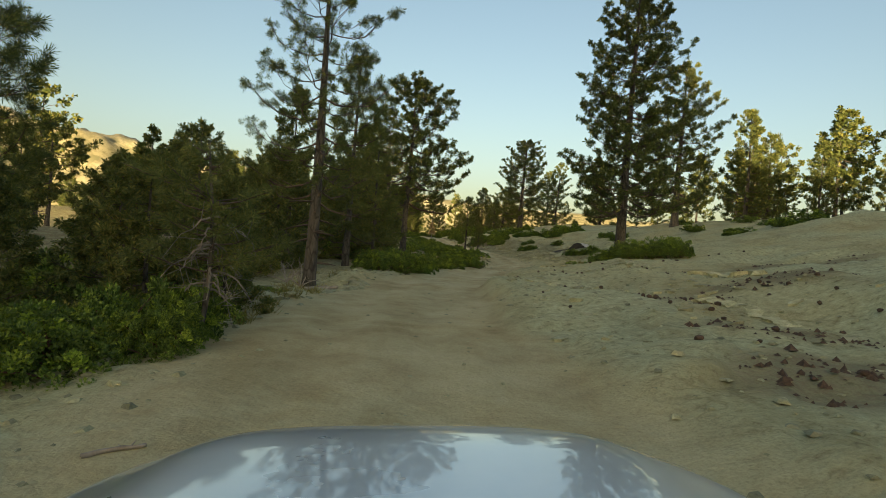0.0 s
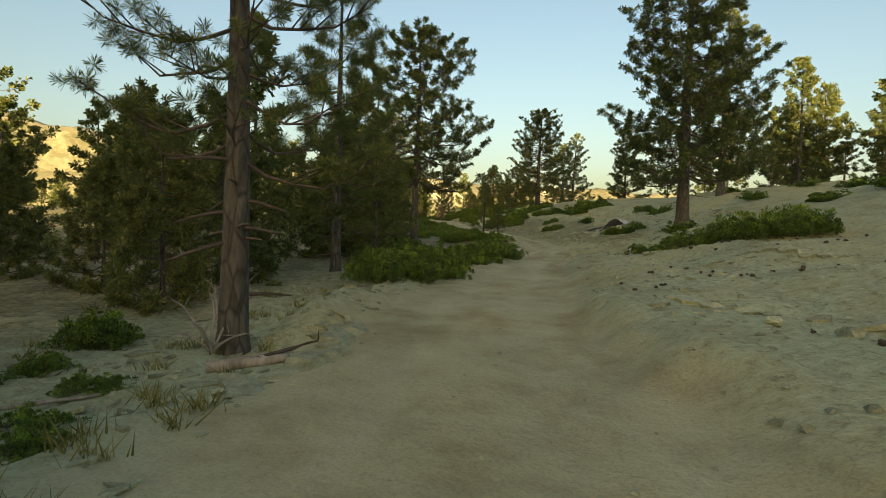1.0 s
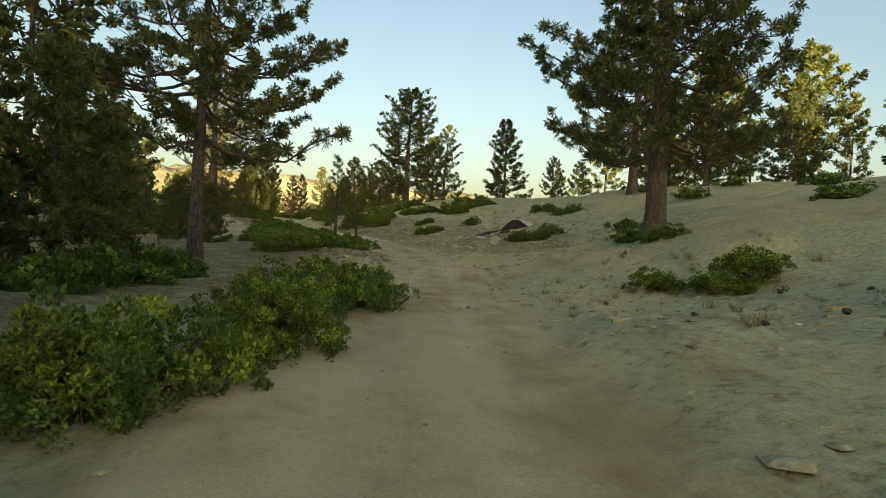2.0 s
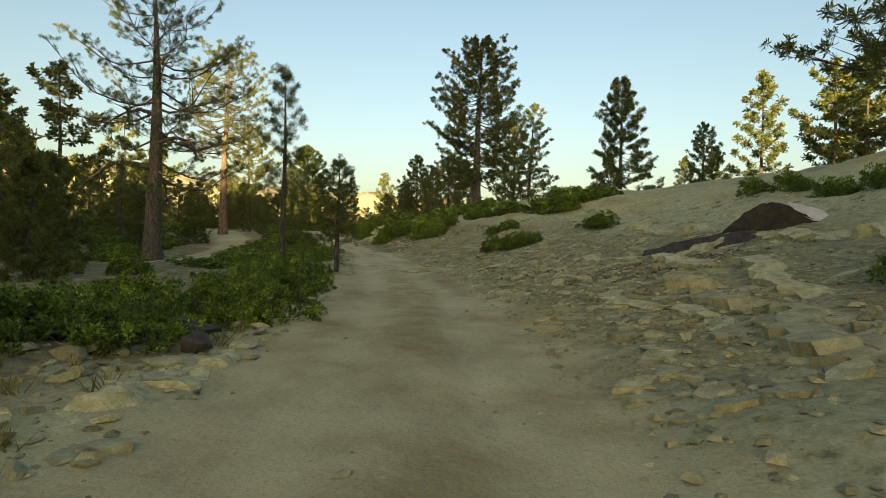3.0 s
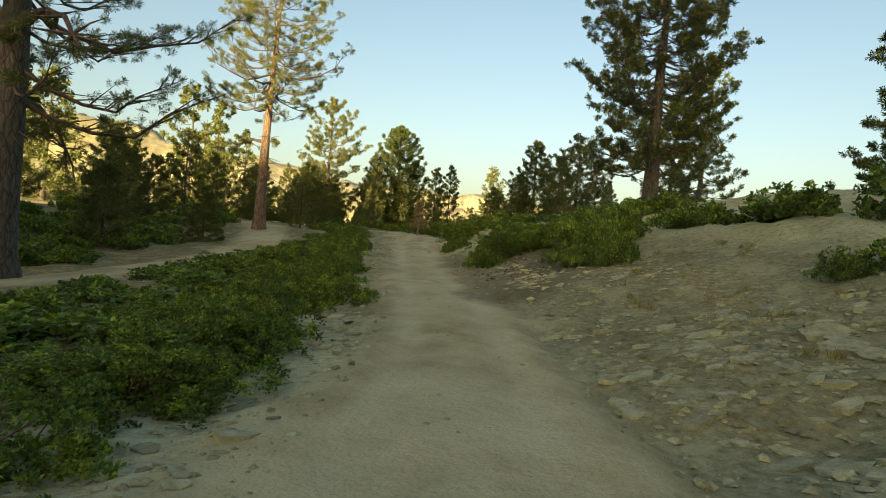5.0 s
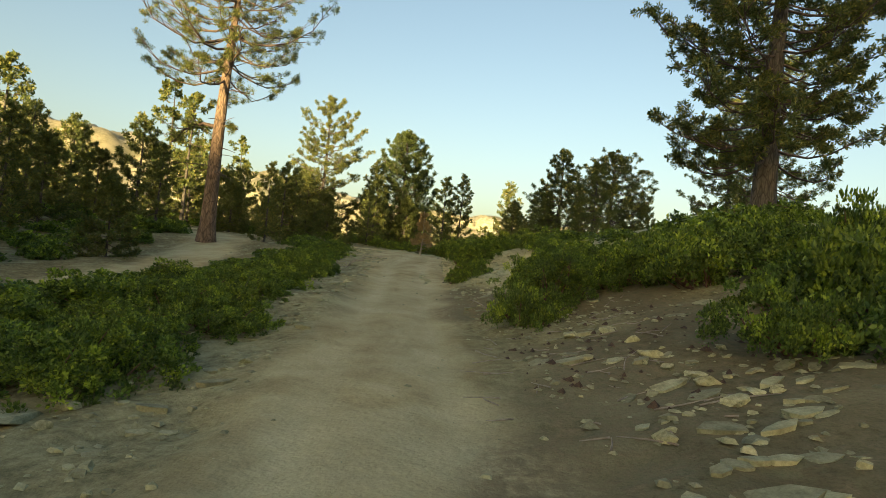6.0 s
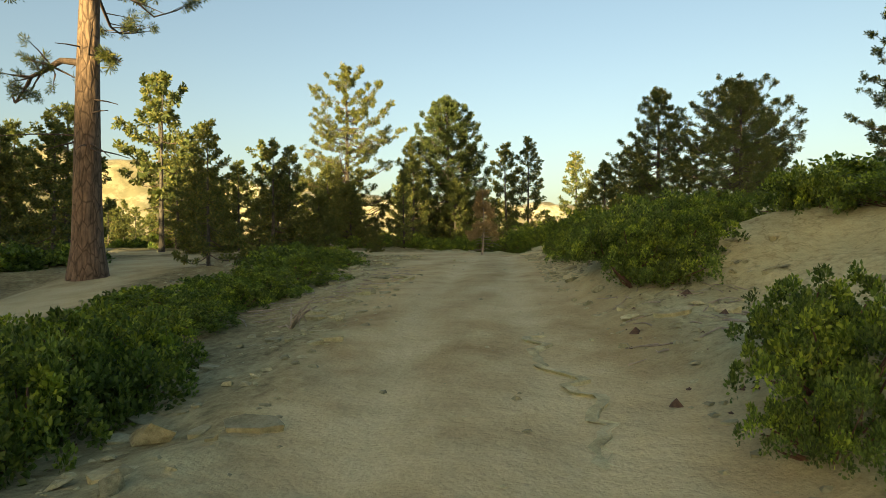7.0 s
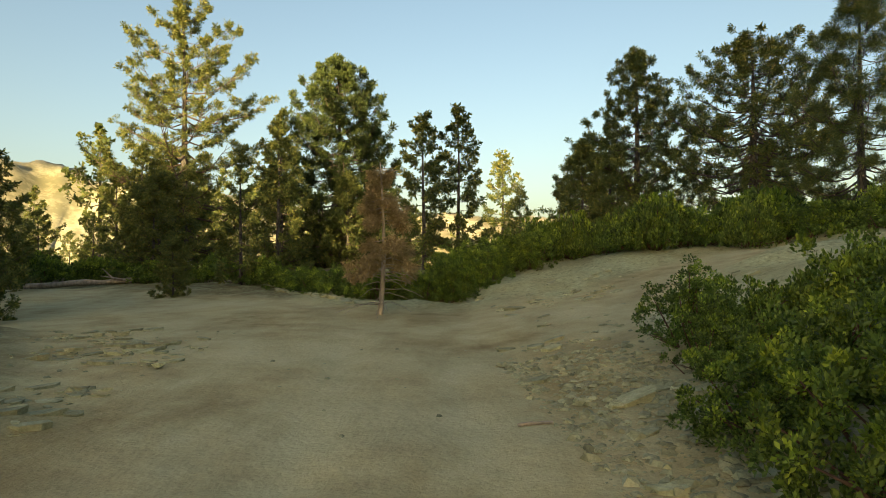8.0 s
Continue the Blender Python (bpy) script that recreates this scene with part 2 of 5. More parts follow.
def value_noise(x, y, seed=0):
    """Smooth noise from 0 to 1 on a unit grid."""
    i, j = np.floor(x), np.floor(y)
    u, v = x - i, y - j
    u, v = u * u * (3 - 2 * u), v * v * (3 - 2 * v)
    a = hash2(i, j, seed) * (1 - u) + hash2(i + 1, j, seed) * u
    b = hash2(i, j + 1, seed) * (1 - u) + hash2(i + 1, j + 1, seed) * u
    return a * (1 - v) + b * v


def smooth(a, b, x):
    t = np.clip((x - a) / (b - a), 0, 1)
    return t * t * (3 - 2 * t)


def land(x, y):
    """The ground's height without its fine roughness."""
    x, y = np.asarray(x, float), np.asarray(y, float)
    d = x - np.interp(y, *TAB_X)
    z = np.interp(y, *TAB_Z)
    k = np.interp(y, *TAB_K)
    ahead = smooth(86, 106, y)
    right = k * (np.interp(d, BANK_D, BANK_Z) * (1 - ahead) + np.interp(d, BANK_D, BANK_FAR) * ahead)
    l = np.maximum(-d - 1.7, 0)
    hollow = smooth(60, 78, y) * smooth(132, 116, y)
    left = -0.35 * smooth(0.3, 3.0, l) * smooth(30, 12, y) - (0.02 * smooth(90, 40, y) + 0.085 * hollow) * np.minimum(l, 14)
    far = -0.03 * np.maximum(y - 190, 0) - 0.03 * np.maximum(np.hypot(x, y - 80) - 220, 0)
    return z + right + left + np.maximum(far, -60)


def way_off(x, y, px, py):
    """Distance from points to a line of straight pieces."""
    best = np.full(np.shape(x), 1e9)
    for ax, ay, bx, by in zip(px, py, px[1:], py[1:]):
        ux, uy = bx - ax, by - ay
        t = np.clip(((x - ax) * ux + (y - ay) * uy) / (ux * ux + uy * uy), 0, 1)
        best = np.minimum(best, np.hypot(x - ax - t * ux, y - ay - t * uy))
    return best


def track_mask(x, y):
    """1 on the driven dirt, 0 off it: the trail, the side track behind the scrub, and the junction."""
    x, y = np.asarray(x, float), np.asarray(y, float)
    d = np.abs(x - np.interp(y, *TAB_X))
    wob = 0.5 * (value_noise(x * 0.5, y * 0.35, 5) - 0.5) + 0.3 * (value_noise(x * 1.7, y * 1.7, 6) - 0.5)
    half = np.interp(y, [-20, 0, 25, 60, 80, 90, 110, 120, 130, 140], [2.6, 2.4, 2.1, 2.0, 2.2, 1.35, 1.4, 1.9, 3.2, 4.0])
    main = smooth(0.5, -0.4, d + wob - half) * smooth(149, 145, y)
    side = smooth(0.6, -0.6, way_off(x, y, [-3, -8, -15, -26, -48, -80], [138, 144.5, 149, 151.5, 151, 146]) + wob - 4.0)
    back = smooth(0.6, -0.5, way_off(x, y, [-10, -9, -9.5, -12, -16, -22], [96, 104, 113, 122, 132, 141]) + wob - 1.7)
    spur = smooth(0.6, -0.6, way_off(x, y, [-1.5, 2, 4, 6], [139, 144, 147, 148]) + wob - 1.8)
    return np.maximum(np.maximum(main, side), np.maximum(back, spur))


def rocky_mask(x, y):
    """1 on the bare stony slope."""
    d = np.asarray(x, float) - np.interp(y, *TAB_X)
    wob = 3 * (value_noise(np.asarray(x, float) * 0.2, np.asarray(y, float) * 0.2, 8) - 0.5)
    left = smooth(-9, -4, d + wob) * smooth(45, 15, y)
    rubble = smooth(58, 63, y) * smooth(116, 108, y) * smooth(1.6, 2.6, d + 0.2 * wob) * smooth(11, 8, d + wob)
    return np.maximum(smooth(1.0, 3.0, d) * smooth(60, 30, d + wob * 4), left) * smooth(175, 150, y) * (1 - 0.75 * rubble)


def height(x, y):
    """The ground with its lumps, ledges and ruts."""
    x, y = np.asarray(x, float), np.asarray(y, float)
    track, rock = track_mask(x, y), rocky_mask(x, y)
    near = smooth(140, 60, np.abs(x))
    lump = (value_noise(x * 0.13, y * 0.13, 1) - 0.5) * 0.5 + (value_noise(x * 0.6, y * 0.6, 2) - 0.5) * 0.22
    fine = (value_noise(x * 2.3, y * 2.3, 3) - 0.5) * 0.09 + (value_noise(x * 5.1, y * 5.1, 4) - 0.5) * 0.045
    q = value_noise(x * 0.45 + 0.5 * value_noise(x, y, 9), y * 0.3 + 0.4 * value_noise(x * 1.3, y * 1.3, 12), 7) * 7
    ledge = (np.floor(q) + smooth(0.0, 0.16, q - np.floor(q))) * 0.085 - 0.27
    d = x - np.interp(y, *TAB_X)
    ruts = -0.05 * (np.exp(-((d - 0.75) / 0.28) ** 2) + np.exp(-((d + 0.75) / 0.28) ** 2)) * smooth(145, 138, y)
    return land(x, y) + near * ((1 - track) * (lump + fine + rock * ledge) + track * (0.18 * lump + 0.35 * fine + ruts))


def duff_mask(x, y):
    """1 where dark needle duff and cone litter lie on the bare rock."""
    x, y = np.asarray(x, float), np.asarray(y, float)
    wob = 0.9 * (value_noise(x * 0.8, y * 0.8, 14) - 0.5)
    out = np.zeros(x.shape)
    for cx, cy, rx, ry in ((4.3, 5.6, 1.3, 1.0), (5.0, 8.4, 1.2, 0.8), (8.6, 13.4, 2.6, 1.2), (5.2, 12.4, 0.9, 0.7), (12.6, 20.5, 2.5, 1.3), (12.5, 69.0, 2.4, 0.9), (10.4, 71.6, 1.6, 0.8), (2.0, 64.5, 2.0, 2.4), (7.2, 101.2, 2.2, 4.2), (6.0, 97.5, 1.8, 2.6), (3.7, 108.5, 1.0, 3.0), (3.6, 112.0, 1.0, 2.2), (6.6, 106.0, 1.6, 2.4), (1.8, 126.8, 1.1, 2.4), (4.6, 108.5, 1.2, 1.6)):
        out = np.maximum(out, smooth(1.25, 0.6, np.hypot((x - cx) / rx, (y - cy) / ry) + wob))
    return out


def wheel_mask(x, y):
    """1 on the two pale strips that wheels keep clear."""
    d = np.abs(x - np.interp(y, *TAB_X)) + 0.25 * (value_noise(x * 0.4, y * 0.25, 16) - 0.5)
    return np.exp(-((d - 0.78) / 0.3) ** 2) * smooth(142, 132, y) * smooth(0, 45, y) * (0.4 + 0.6 * value_noise(x * 0.3, y * 0.3, 17))


# ---- the land ----
def ground_sheet():
    side = np.concatenate([np.linspace(0, 9, 48), 9 + np.geomspace(0.3, 90, 44), np.array([130, 180, 260, 400, 700, 1200, 2000, 3200])])
    cols = np.concatenate([-side[:0:-1], side])
    rows = np.concatenate([[-600, -300, -150, -80, -50, -30, -20, -12, -6], np.arange(-2, 30, 0.26), np.arange(30, 58, 0.4), np.arange(58, 152, 0.26),
                           np.arange(152, 185, 0.8), 185 + np.geomspace(2, 3800, 40)])
    yy, dd = np.meshgrid(rows, cols, indexing="ij")
    xx = dd + np.interp(yy, *TAB_X)
    zz = height(xx, yy)
    nr, nc = xx.shape
    i, j = np.meshgrid(np.arange(nr - 1), np.arange(nc - 1), indexing="ij")
    a = (i * nc + j).ravel()
    me = mesh_from("ground", np.stack([xx, yy, zz], -1).reshape(-1, 3), np.stack([a, a + 1, a + nc + 1, a + nc], 1), SOIL, True)
    cover = me.color_attributes.new("cover", "FLOAT_COLOR", "POINT")
    x, y = xx.ravel(), yy.ravel()
    rgba = np.stack([track_mask(x, y), np.maximum(rocky_mask(x, y), smooth(4.6, 2.6, np.abs(x - np.interp(y, *TAB_X))) * smooth(175, 150, y) * (1 - 0.7 * smooth(58, 63, y) * smooth(128, 118, y) * ((x > np.interp(y, *TAB_X)) | (y > 92)))), duff_mask(x, y), wheel_mask(x, y)], 1)
    cover.data.foreach_set("color", rgba.ravel())
    return tagged(new("ground", me), "tan dirt and pale stony slope with brown needle litter", "ground", kind="structure")


GROUND = ground_sheet()


def hill(name, label, pts, depth, mat, seed, rough):
    """A long hill whose crest runs through rows of x, y, crest height, with slopes of the given depth on both sides."""
    p = np.array(pts, float)
    t = np.linspace(0, len(p) - 1, 160)
    crest = np.stack([np.interp(t, np.arange(len(p)), p[:, k]) for k in range(3)], 1)
    way = np.gradient(crest[:, :2], axis=0)
    way /= np.linalg.norm(way, axis=1)[:, None]
    across = np.stack([way[:, 1], -way[:, 0]], 1)
    s = np.linspace(-1, 1, 41)
    x = crest[:, None, 0] + across[:, None, 0] * s[None] * depth
    y = crest[:, None, 1] + across[:, None, 1] * s[None] * depth
    fall = 1 - np.abs(s) ** 1.25
    u = 6.0 / depth
    n = value_noise(x * u, y * u, seed) + 0.5 * value_noise(x * u * 2.3, y * u * 2.3, seed + 1) + 0.25 * value_noise(x * u * 6, y * u * 6, seed + 2) - 0.875
    z = -80 + (crest[:, None, 2] + 80) * fall[None] + rough * n * np.sqrt(np.clip(fall, 0, 1))[None]
    nr, nc = x.shape
    i, j = np.meshgrid(np.arange(nr - 1), np.arange(nc - 1), indexing="ij")
    a = (i * nc + j).ravel()
    me = mesh_from(name, np.stack([x, y, z], -1).reshape(-1, 3), np.stack([a, a + 1, a + nc + 1, a + nc], 1), mat, True)
    return tagged(new(name, me), label, "hill", kind="structure")


def hill_material():
    m, n, l, b = material("far_slopes")
    co = n.new("ShaderNodeTexCoord").outputs["Object"]
    big, small = noise_node(n, l, 0.006, 6, 0.65, co), noise_node(n, l, 0.09, 4, 0.75, co)
    c = ramp(n, l, big, ((0.35, (0.17, 0.16, 0.09)), (0.52, (0.28, 0.26, 0.16)), (0.66, (0.47, 0.45, 0.33))))
    c = blend(n, l, 0.6, c, ramp(n, l, small, ((0.44, (0.26, 0.31, 0.2)), (0.6, (1, 1, 1)))), "MULTIPLY")
    l.new(c, b.inputs["Base Color"])
    b.inputs["Roughness"].default_value = 0.95
    return m


FAR = hill_material()


# ---- pines ----
def pine_parts(seed, h, bare, spread, r0, limbs, shape, lean=0.0, blades=11, tuft=0.42, dead=5, gap=0.0, droop=0.0, full=0.5, slim=1.0, bark=None, heavy=(), needles=None):
    """Trunk, branches and crown meshes of one pine. bare: the share of the height under the crown; shape: 0 a cone, 1 a broad flat top."""
    rng = np.random.RandomState(seed)
    k = np.linspace(0, 1, 16)
    bend = rng.uniform(0, 6.28)
    wob = 0.012 * h * np.sin(k * 4 + bend) * k
    axis = np.stack([wob * np.cos(bend) + lean * h * k ** 1.3, wob * np.sin(bend), -0.4 + (h + 0.4) * k], 1)
    rad = r0 * (1.0 - 0.93 * k ** 1.15) * (1 + 0.5 * np.exp(-k * 28))
    trunk = Soup()
    trunk.tube(axis, rad, 12)
    wood, tips, boughs = Soup(), [], []

    def on_axis(u):
        return np.array([np.interp(u, k, axis[:, i]) for i in range(3)])

    limbs, spread = int(limbs * 0.95), spread * 1.08
    for i in range(limbs):
        v = (i + rng.uniform(0, 1)) / limbs
        u = bare + (0.985 - bare) * v
        cone = (1 - v) ** 0.75 * 0.95 + 0.10
        flat = (1 - v ** 5) * (0.6 + 0.4 * math.sin(math.pi * (0.1 + 0.8 * v))) + 0.12
        length = spread * ((1 - shape) * cone + shape * flat) * rng.uniform(0.65, 1.12)
        if rng.rand() < gap:
            length *= 0.35
        az = i * 2.39996 + rng.uniform(-0.5, 0.5)
        rise = (-0.16 + 0.58 * v + rng.uniform(-0.15, 0.15)) - droop
        out = np.array([math.cos(az), math.sin(az), 0])
        s = np.linspace(0, 1, 6)
        start = on_axis(u)
        jit = rng.normal(0, 0.035 * length, (6, 3)) * s[:, None]
        curve = start + out * (length * s)[:, None] + np.array([0, 0, 1.0]) * (length * (rise * s - 0.28 * s * (1 - s) * 2 + 0.22 * s ** 3))[:, None] + jit
        wood = Soup()
        boughs.append(wood)
        lr = max(0.012, 0.017 * length) * (1 - 0.45 * v)
        wood.tube(curve, lr * (1 - 0.85 * s), 4, cap=False)
        side = np.array([-out[1], out[0], 0])
        subs = 3 + int(length * 1.9)
        pads = [np.array([np.interp(q, s, curve[:, j]) for j in range(3)]) + side * length * rng.uniform(-0.2, 0.2) for q in np.linspace(0.5, 1.0, 2 + int(length * 0.7))]
        for q in range(subs):
            at = 0.25 + 0.75 * (q + rng.uniform(0.1, 0.9)) / subs
            base = np.array([np.interp(at, s, curve[:, j]) for j in range(3)])
            sl = length * rng.uniform(0.16, 0.34) * (1.25 - 0.6 * at) + 0.15
            way = out * rng.uniform(0.35, 0.9) + side * rng.choice([-1, 1]) * rng.uniform(0.4, 1.0) + np.array([0, 0, rng.uniform(0.0, 0.55)])
            way /= np.linalg.norm(way)
            tip = base + way * sl + np.array([0, 0, 0.12 * sl])
            pad = min(pads, key=lambda c: float(((c - tip) ** 2).sum()))
            tip = tip * 0.5 + (pad + [0, 0, 0.08]) * 0.5
            wood.tube([base, tip], [lr * 0.32 + 0.004, 0.006], 3, cap=False)
            tips.append((tip, way))
            for _ in range(int(rng.rand() < full) + int(rng.rand() < full * 0.6)):
                tips.append((base + (tip - base) * rng.uniform(0.6, 1.0) + rng.normal(0, 0.08 + 0.07 * sl, 3) + [0, 0, 0.04], way))
        tips.append((curve[-1], out + np.array([0, 0, 0.4])))
    for j in range(5):
        tips.append((on_axis(0.94 + 0.015 * j) + rng.normal(0, 0.12, 3), np.array([rng.normal(0, 0.4), rng.normal(0, 0.4), 1.0])))
    for u, az, length, thick, fall in heavy:
        s = np.linspace(0, 1, 9)
        out = np.array([math.cos(radians(az)), math.sin(radians(az)), 0])
        curve = on_axis(u) + out * (length * s)[:, None] + np.array([0, 0, 1.0]) * (length * (0.45 * s - fall * s ** 2.2))[:, None] + rng.normal(0, 0.016 * length, (9, 3)) * np.sin(s * 3.1)[:, None]
        wood = Soup()
        boughs.append(wood)
        wood.tube(curve, thick * (1 - 0.75 * s), 8, cap=False)
        for q in range(int(5 + length * 4)):
            base = curve[rng.randint(4, 9)]
            tip = base + rng.normal(0, 0.16 * length, 3) * [1, 1, 0.8]
            wood.tube([base, (base + tip) / 2 + rng.normal(0, 0.05, 3), tip], [thick * 0.3, thick * 0.2, 0.008], 4, cap=False)
            tips.append((tip, tip - base))
            tips.append((tip + rng.normal(0, 0.12, 3), tip - base))
    for i in range(dead):
        u = bare * rng.uniform(0.35, 1.0)
        az = rng.uniform(0, 6.28)
        s = np.linspace(0, 1, 4)
        length = spread * rng.uniform(0.15, 0.45)
        out = np.array([math.cos(az), math.sin(az), rng.uniform(-0.35, 0.2)])
        wood = Soup()
        boughs.append(wood)
        wood.tube(on_axis(u) + out * (length * s)[:, None] + np.array([0, 0, -0.12 * length]) * (s ** 2)[:, None], 0.03 * (1 - 0.8 * s) + 0.006, 4, cap=False)
    return trunk.mesh("trunk", bark or BARK, True), boughs, tufts(rng, tips, blades, tuft, needles or NEEDLES, slim)


def tufts(rng, tips, blades, size, mat, slim=1.0):
    """Needle clusters: a brush of narrow blades round every twig's end."""
    if 15 < blades < 50:
        blades, size = int(blades * 1.35), size * 0.92
    at = np.repeat(np.array([t[0] for t in tips]), blades, 0)
    axis = np.repeat(np.array([t[1] for t in tips]), blades, 0)
    n = len(at)
    way = rng.normal(0, 1, (n, 3))
    way /= np.linalg.norm(way, axis=1)[:, None]
    axis /= np.linalg.norm(axis, axis=1)[:, None] + 1e-9
    way = way + 0.6 * axis
    way /= np.linalg.norm(way, axis=1)[:, None] + 1e-9
    at = at - axis * (size * 0.9 * rng.rand(n) ** 1.5)[:, None]
    cross = np.cross(way, rng.normal(0, 1, (n, 3)))
    cross /= np.linalg.norm(cross, axis=1)[:, None] + 1e-9
    whole = np.repeat(rng.uniform(0.7, 1.25, len(tips)), blades)
    length = size * (whole * rng.uniform(0.7, 1.1, n))[:, None]
    wide = cross * length * (0.62 if blades > 50 else 0.95) * slim / math.sqrt(blades)
    v = np.stack([at, at + way * length * 0.75 + wide, at + way * length - wide * 0.6], 1).reshape(-1, 3)
    return mesh_from("crown", v, np.arange(n * 3).reshape(n, 3), mat)


def tree_from(meshes, name, label, group=""):
    root = new(name)
    root.empty_display_size = 0.3
    part("trunk", meshes[0], root)
    if isinstance(meshes[1], list):
        for bough in meshes[1]:
            part("limb", bough.mesh("limb", TWIG, True), root)
    else:
        tagged(part("limbwork", meshes[1], root), kind="stuff")
    part("crown", meshes[2], root)
    return tagged(root, label, "tree", group)


def stand(x, y, turn=0.0, scale=1.0, wide=1.0, sink=0.0):
    m = pose(x, y, float(height(x, y)) - sink, 0, 0, turn)
    return m @ Matrix.Diagonal((scale * wide, scale * wide, scale, 1))


def pine(label, x, y, turn=0.0, **form):
    t = tree_from(pine_parts(**form), "pine_tree", label, "pines along the trail")
    t.matrix_world = stand(x, y, turn)
    return t


# single trees that stand by the trail
pine("dark pine with a bare lower trunk beside the trail", -4.0, 17.1, seed=11, h=11.0, bare=0.27, spread=2.2, r0=0.20, limbs=60, shape=0.5, blades=90, tuft=0.15, dead=12, full=1.2, slim=0.7)
pine("tall dark pine with a long straight trunk on the slope", 15.0, 50.3, 40, seed=12, h=25.0, bare=0.17, spread=4.9, r0=0.44, limbs=165, shape=0.4, tuft=0.32, blades=24, slim=0.9, gap=0.1, full=1.4)
pine("pine with a sunlit crown behind a taller one", 30.7, 79.0, 10, seed=13, h=22.0, bare=0.16, spread=6.0, r0=0.46, limbs=80, shape=0.45, tuft=0.42, blades=22, slim=0.75, full=0.8)
pine("slender pine with a gold sunlit crown", 43.3, 85.1, 10, seed=14, h=16.5, bare=0.08, spread=3.8, r0=0.32, limbs=66, shape=0.15, tuft=0.46, blades=12)
pine("pine with a broad ragged crown among young trees", -4.1, 53.9, 80, seed=15, h=16.6, bare=0.30, spread=5.2, r0=0.30, limbs=84, shape=0.6, tuft=0.32, gap=0.25, blades=24, slim=0.95, full=1.1)
pine("young dark pine close behind the scrub", -4.9, 28.3, 20, seed=16, h=10.5, bare=0.18, spread=1.8, r0=0.17, limbs=48, shape=0.3, tuft=0.25, blades=80, slim=0.6, full=1.0)
pine("thin young pine with sparse whorls", -4.3, 33.4, 200, seed=17, h=8.2, bare=0.2, spread=1.6, r0=0.11, limbs=32, shape=0.35, tuft=0.24, blades=80, slim=0.6, full=0.7)
pine("big dark pine with a dense rounded crown on the crest", 14.7, 119.1, 120, seed=18, h=18.6, bare=0.17, spread=4.3, r0=0.50, limbs=150, shape=0.95, tuft=0.29, blades=24, slim=0.9, gap=0.12, full=1.9)
pine("narrow leaning pine beside a bigger one", 27.2, 149.5, 30, seed=19, h=18.0, bare=0.08, spread=4.6, r0=0.34, limbs=70, shape=0.3, lean=0.06, tuft=0.42, blades=20, slim=0.75)
pine("dark conical pine on the stony slope", 31.5, 120.9, 30, seed=20, h=13.2, bare=0.05, spread=3.9, r0=0.26, limbs=84, shape=0.03, tuft=0.38, blades=24, slim=0.7, full=1.0)
pine("tall old pine with heavy crooked limbs and a thick trunk", -10.9, 98.3, 15, seed=21, h=20.0, bare=0.27, spread=6.2, r0=0.62, limbs=66, shape=0.85, tuft=0.23, blades=40, slim=0.8, gap=0.25, full=1.2, heavy=((0.33, 200, 4.5, 0.2, 0.8), (0.42, 320, 4.2, 0.18, 0.7), (0.3, 80, 3.4, 0.15, 0.9), (0.52, 150, 4.0, 0.16, 0.6)), lean=0.0)
pine("old pine with a bare orange trunk and high sunlit crown", -14.7, 127.4, 130, seed=22, h=22.4, bare=0.46, spread=5.4, r0=0.47, limbs=84, shape=0.7, tuft=0.27, blades=40, slim=0.75, dead=14, full=0.9, heavy=((0.33, 50, 3.0, 0.14, 0.8), (0.335, 230, 1.3, 0.07, 0.5)), bark=OLD_BARK)
pine("tall pine with uneven tiers of sunlit limbs", -23.1, 171.3, 75, seed=23, h=19.8, bare=0.06, spread=6.0, r0=0.34, limbs=105, shape=0.55, tuft=0.36, gap=0.3, blades=26, slim=0.7, full=1.0)
pine("dense dark rounded pine behind the junction", -12.7, 176.2, 10, seed=24, h=16.9, bare=0.03, spread=5.4, r0=0.36, limbs=150, shape=0.4, tuft=0.42, blades=22, slim=0.7, full=1.3, needles=SHADE_NEEDLES)
pine("pointed pine with twin tops on the scrub crest", 9.6, 170.9, 10, full=1.0, seed=25, h=12.9, bare=0.04, spread=4.5, r0=0.28, limbs=112, shape=0.08, tuft=0.32, blades=24, slim=0.7)
pine("broad dark pine with drooping lower limbs on the crest", 15.6, 166.8, 10, full=0.9, seed=26, h=11.6, bare=0.14, spread=4.8, r0=0.32, limbs=108, shape=0.65, tuft=0.33, blades=24, slim=0.7, droop=0.1)
pine("slender pine behind the hedge", 2.4, 76.2, 10, seed=27, h=7.3, bare=0.2, spread=1.0, r0=0.13, limbs=42, shape=0.3, tuft=0.15, blades=110, slim=0.5, full=0.9)
pine("small dense dark pine beside the trail", 4.15, 77.2, 50, seed=28, h=3.9, bare=0.34, spread=0.72, r0=0.11, limbs=56, shape=0.5, tuft=0.12, blades=90, slim=0.55, full=0.8)
pine("mid-sized pine at the edge of the stand", -11.2, 12.9, 50, seed=29, h=8.6, bare=0.22, spread=1.8, r0=0.17, limbs=46, shape=0.4, tuft=0.26, blades=70, slim=0.6, full=0.9)
pine("dark pine reaching over the bank scrub", 11.7, 150.7, 50, full=1.0, seed=30, h=8.1, bare=0.2, spread=2.3, r0=0.16, limbs=84, shape=0.2, tuft=0.26, blades=40, slim=0.6)

pine("tall dark pine on the bank above the junction", 26.6, 158.6, 50, seed=31, h=16.7, bare=0.05, spread=4.4, r0=0.32, limbs=90, shape=0.35, tuft=0.32, blades=24, slim=0.8, full=1.0)

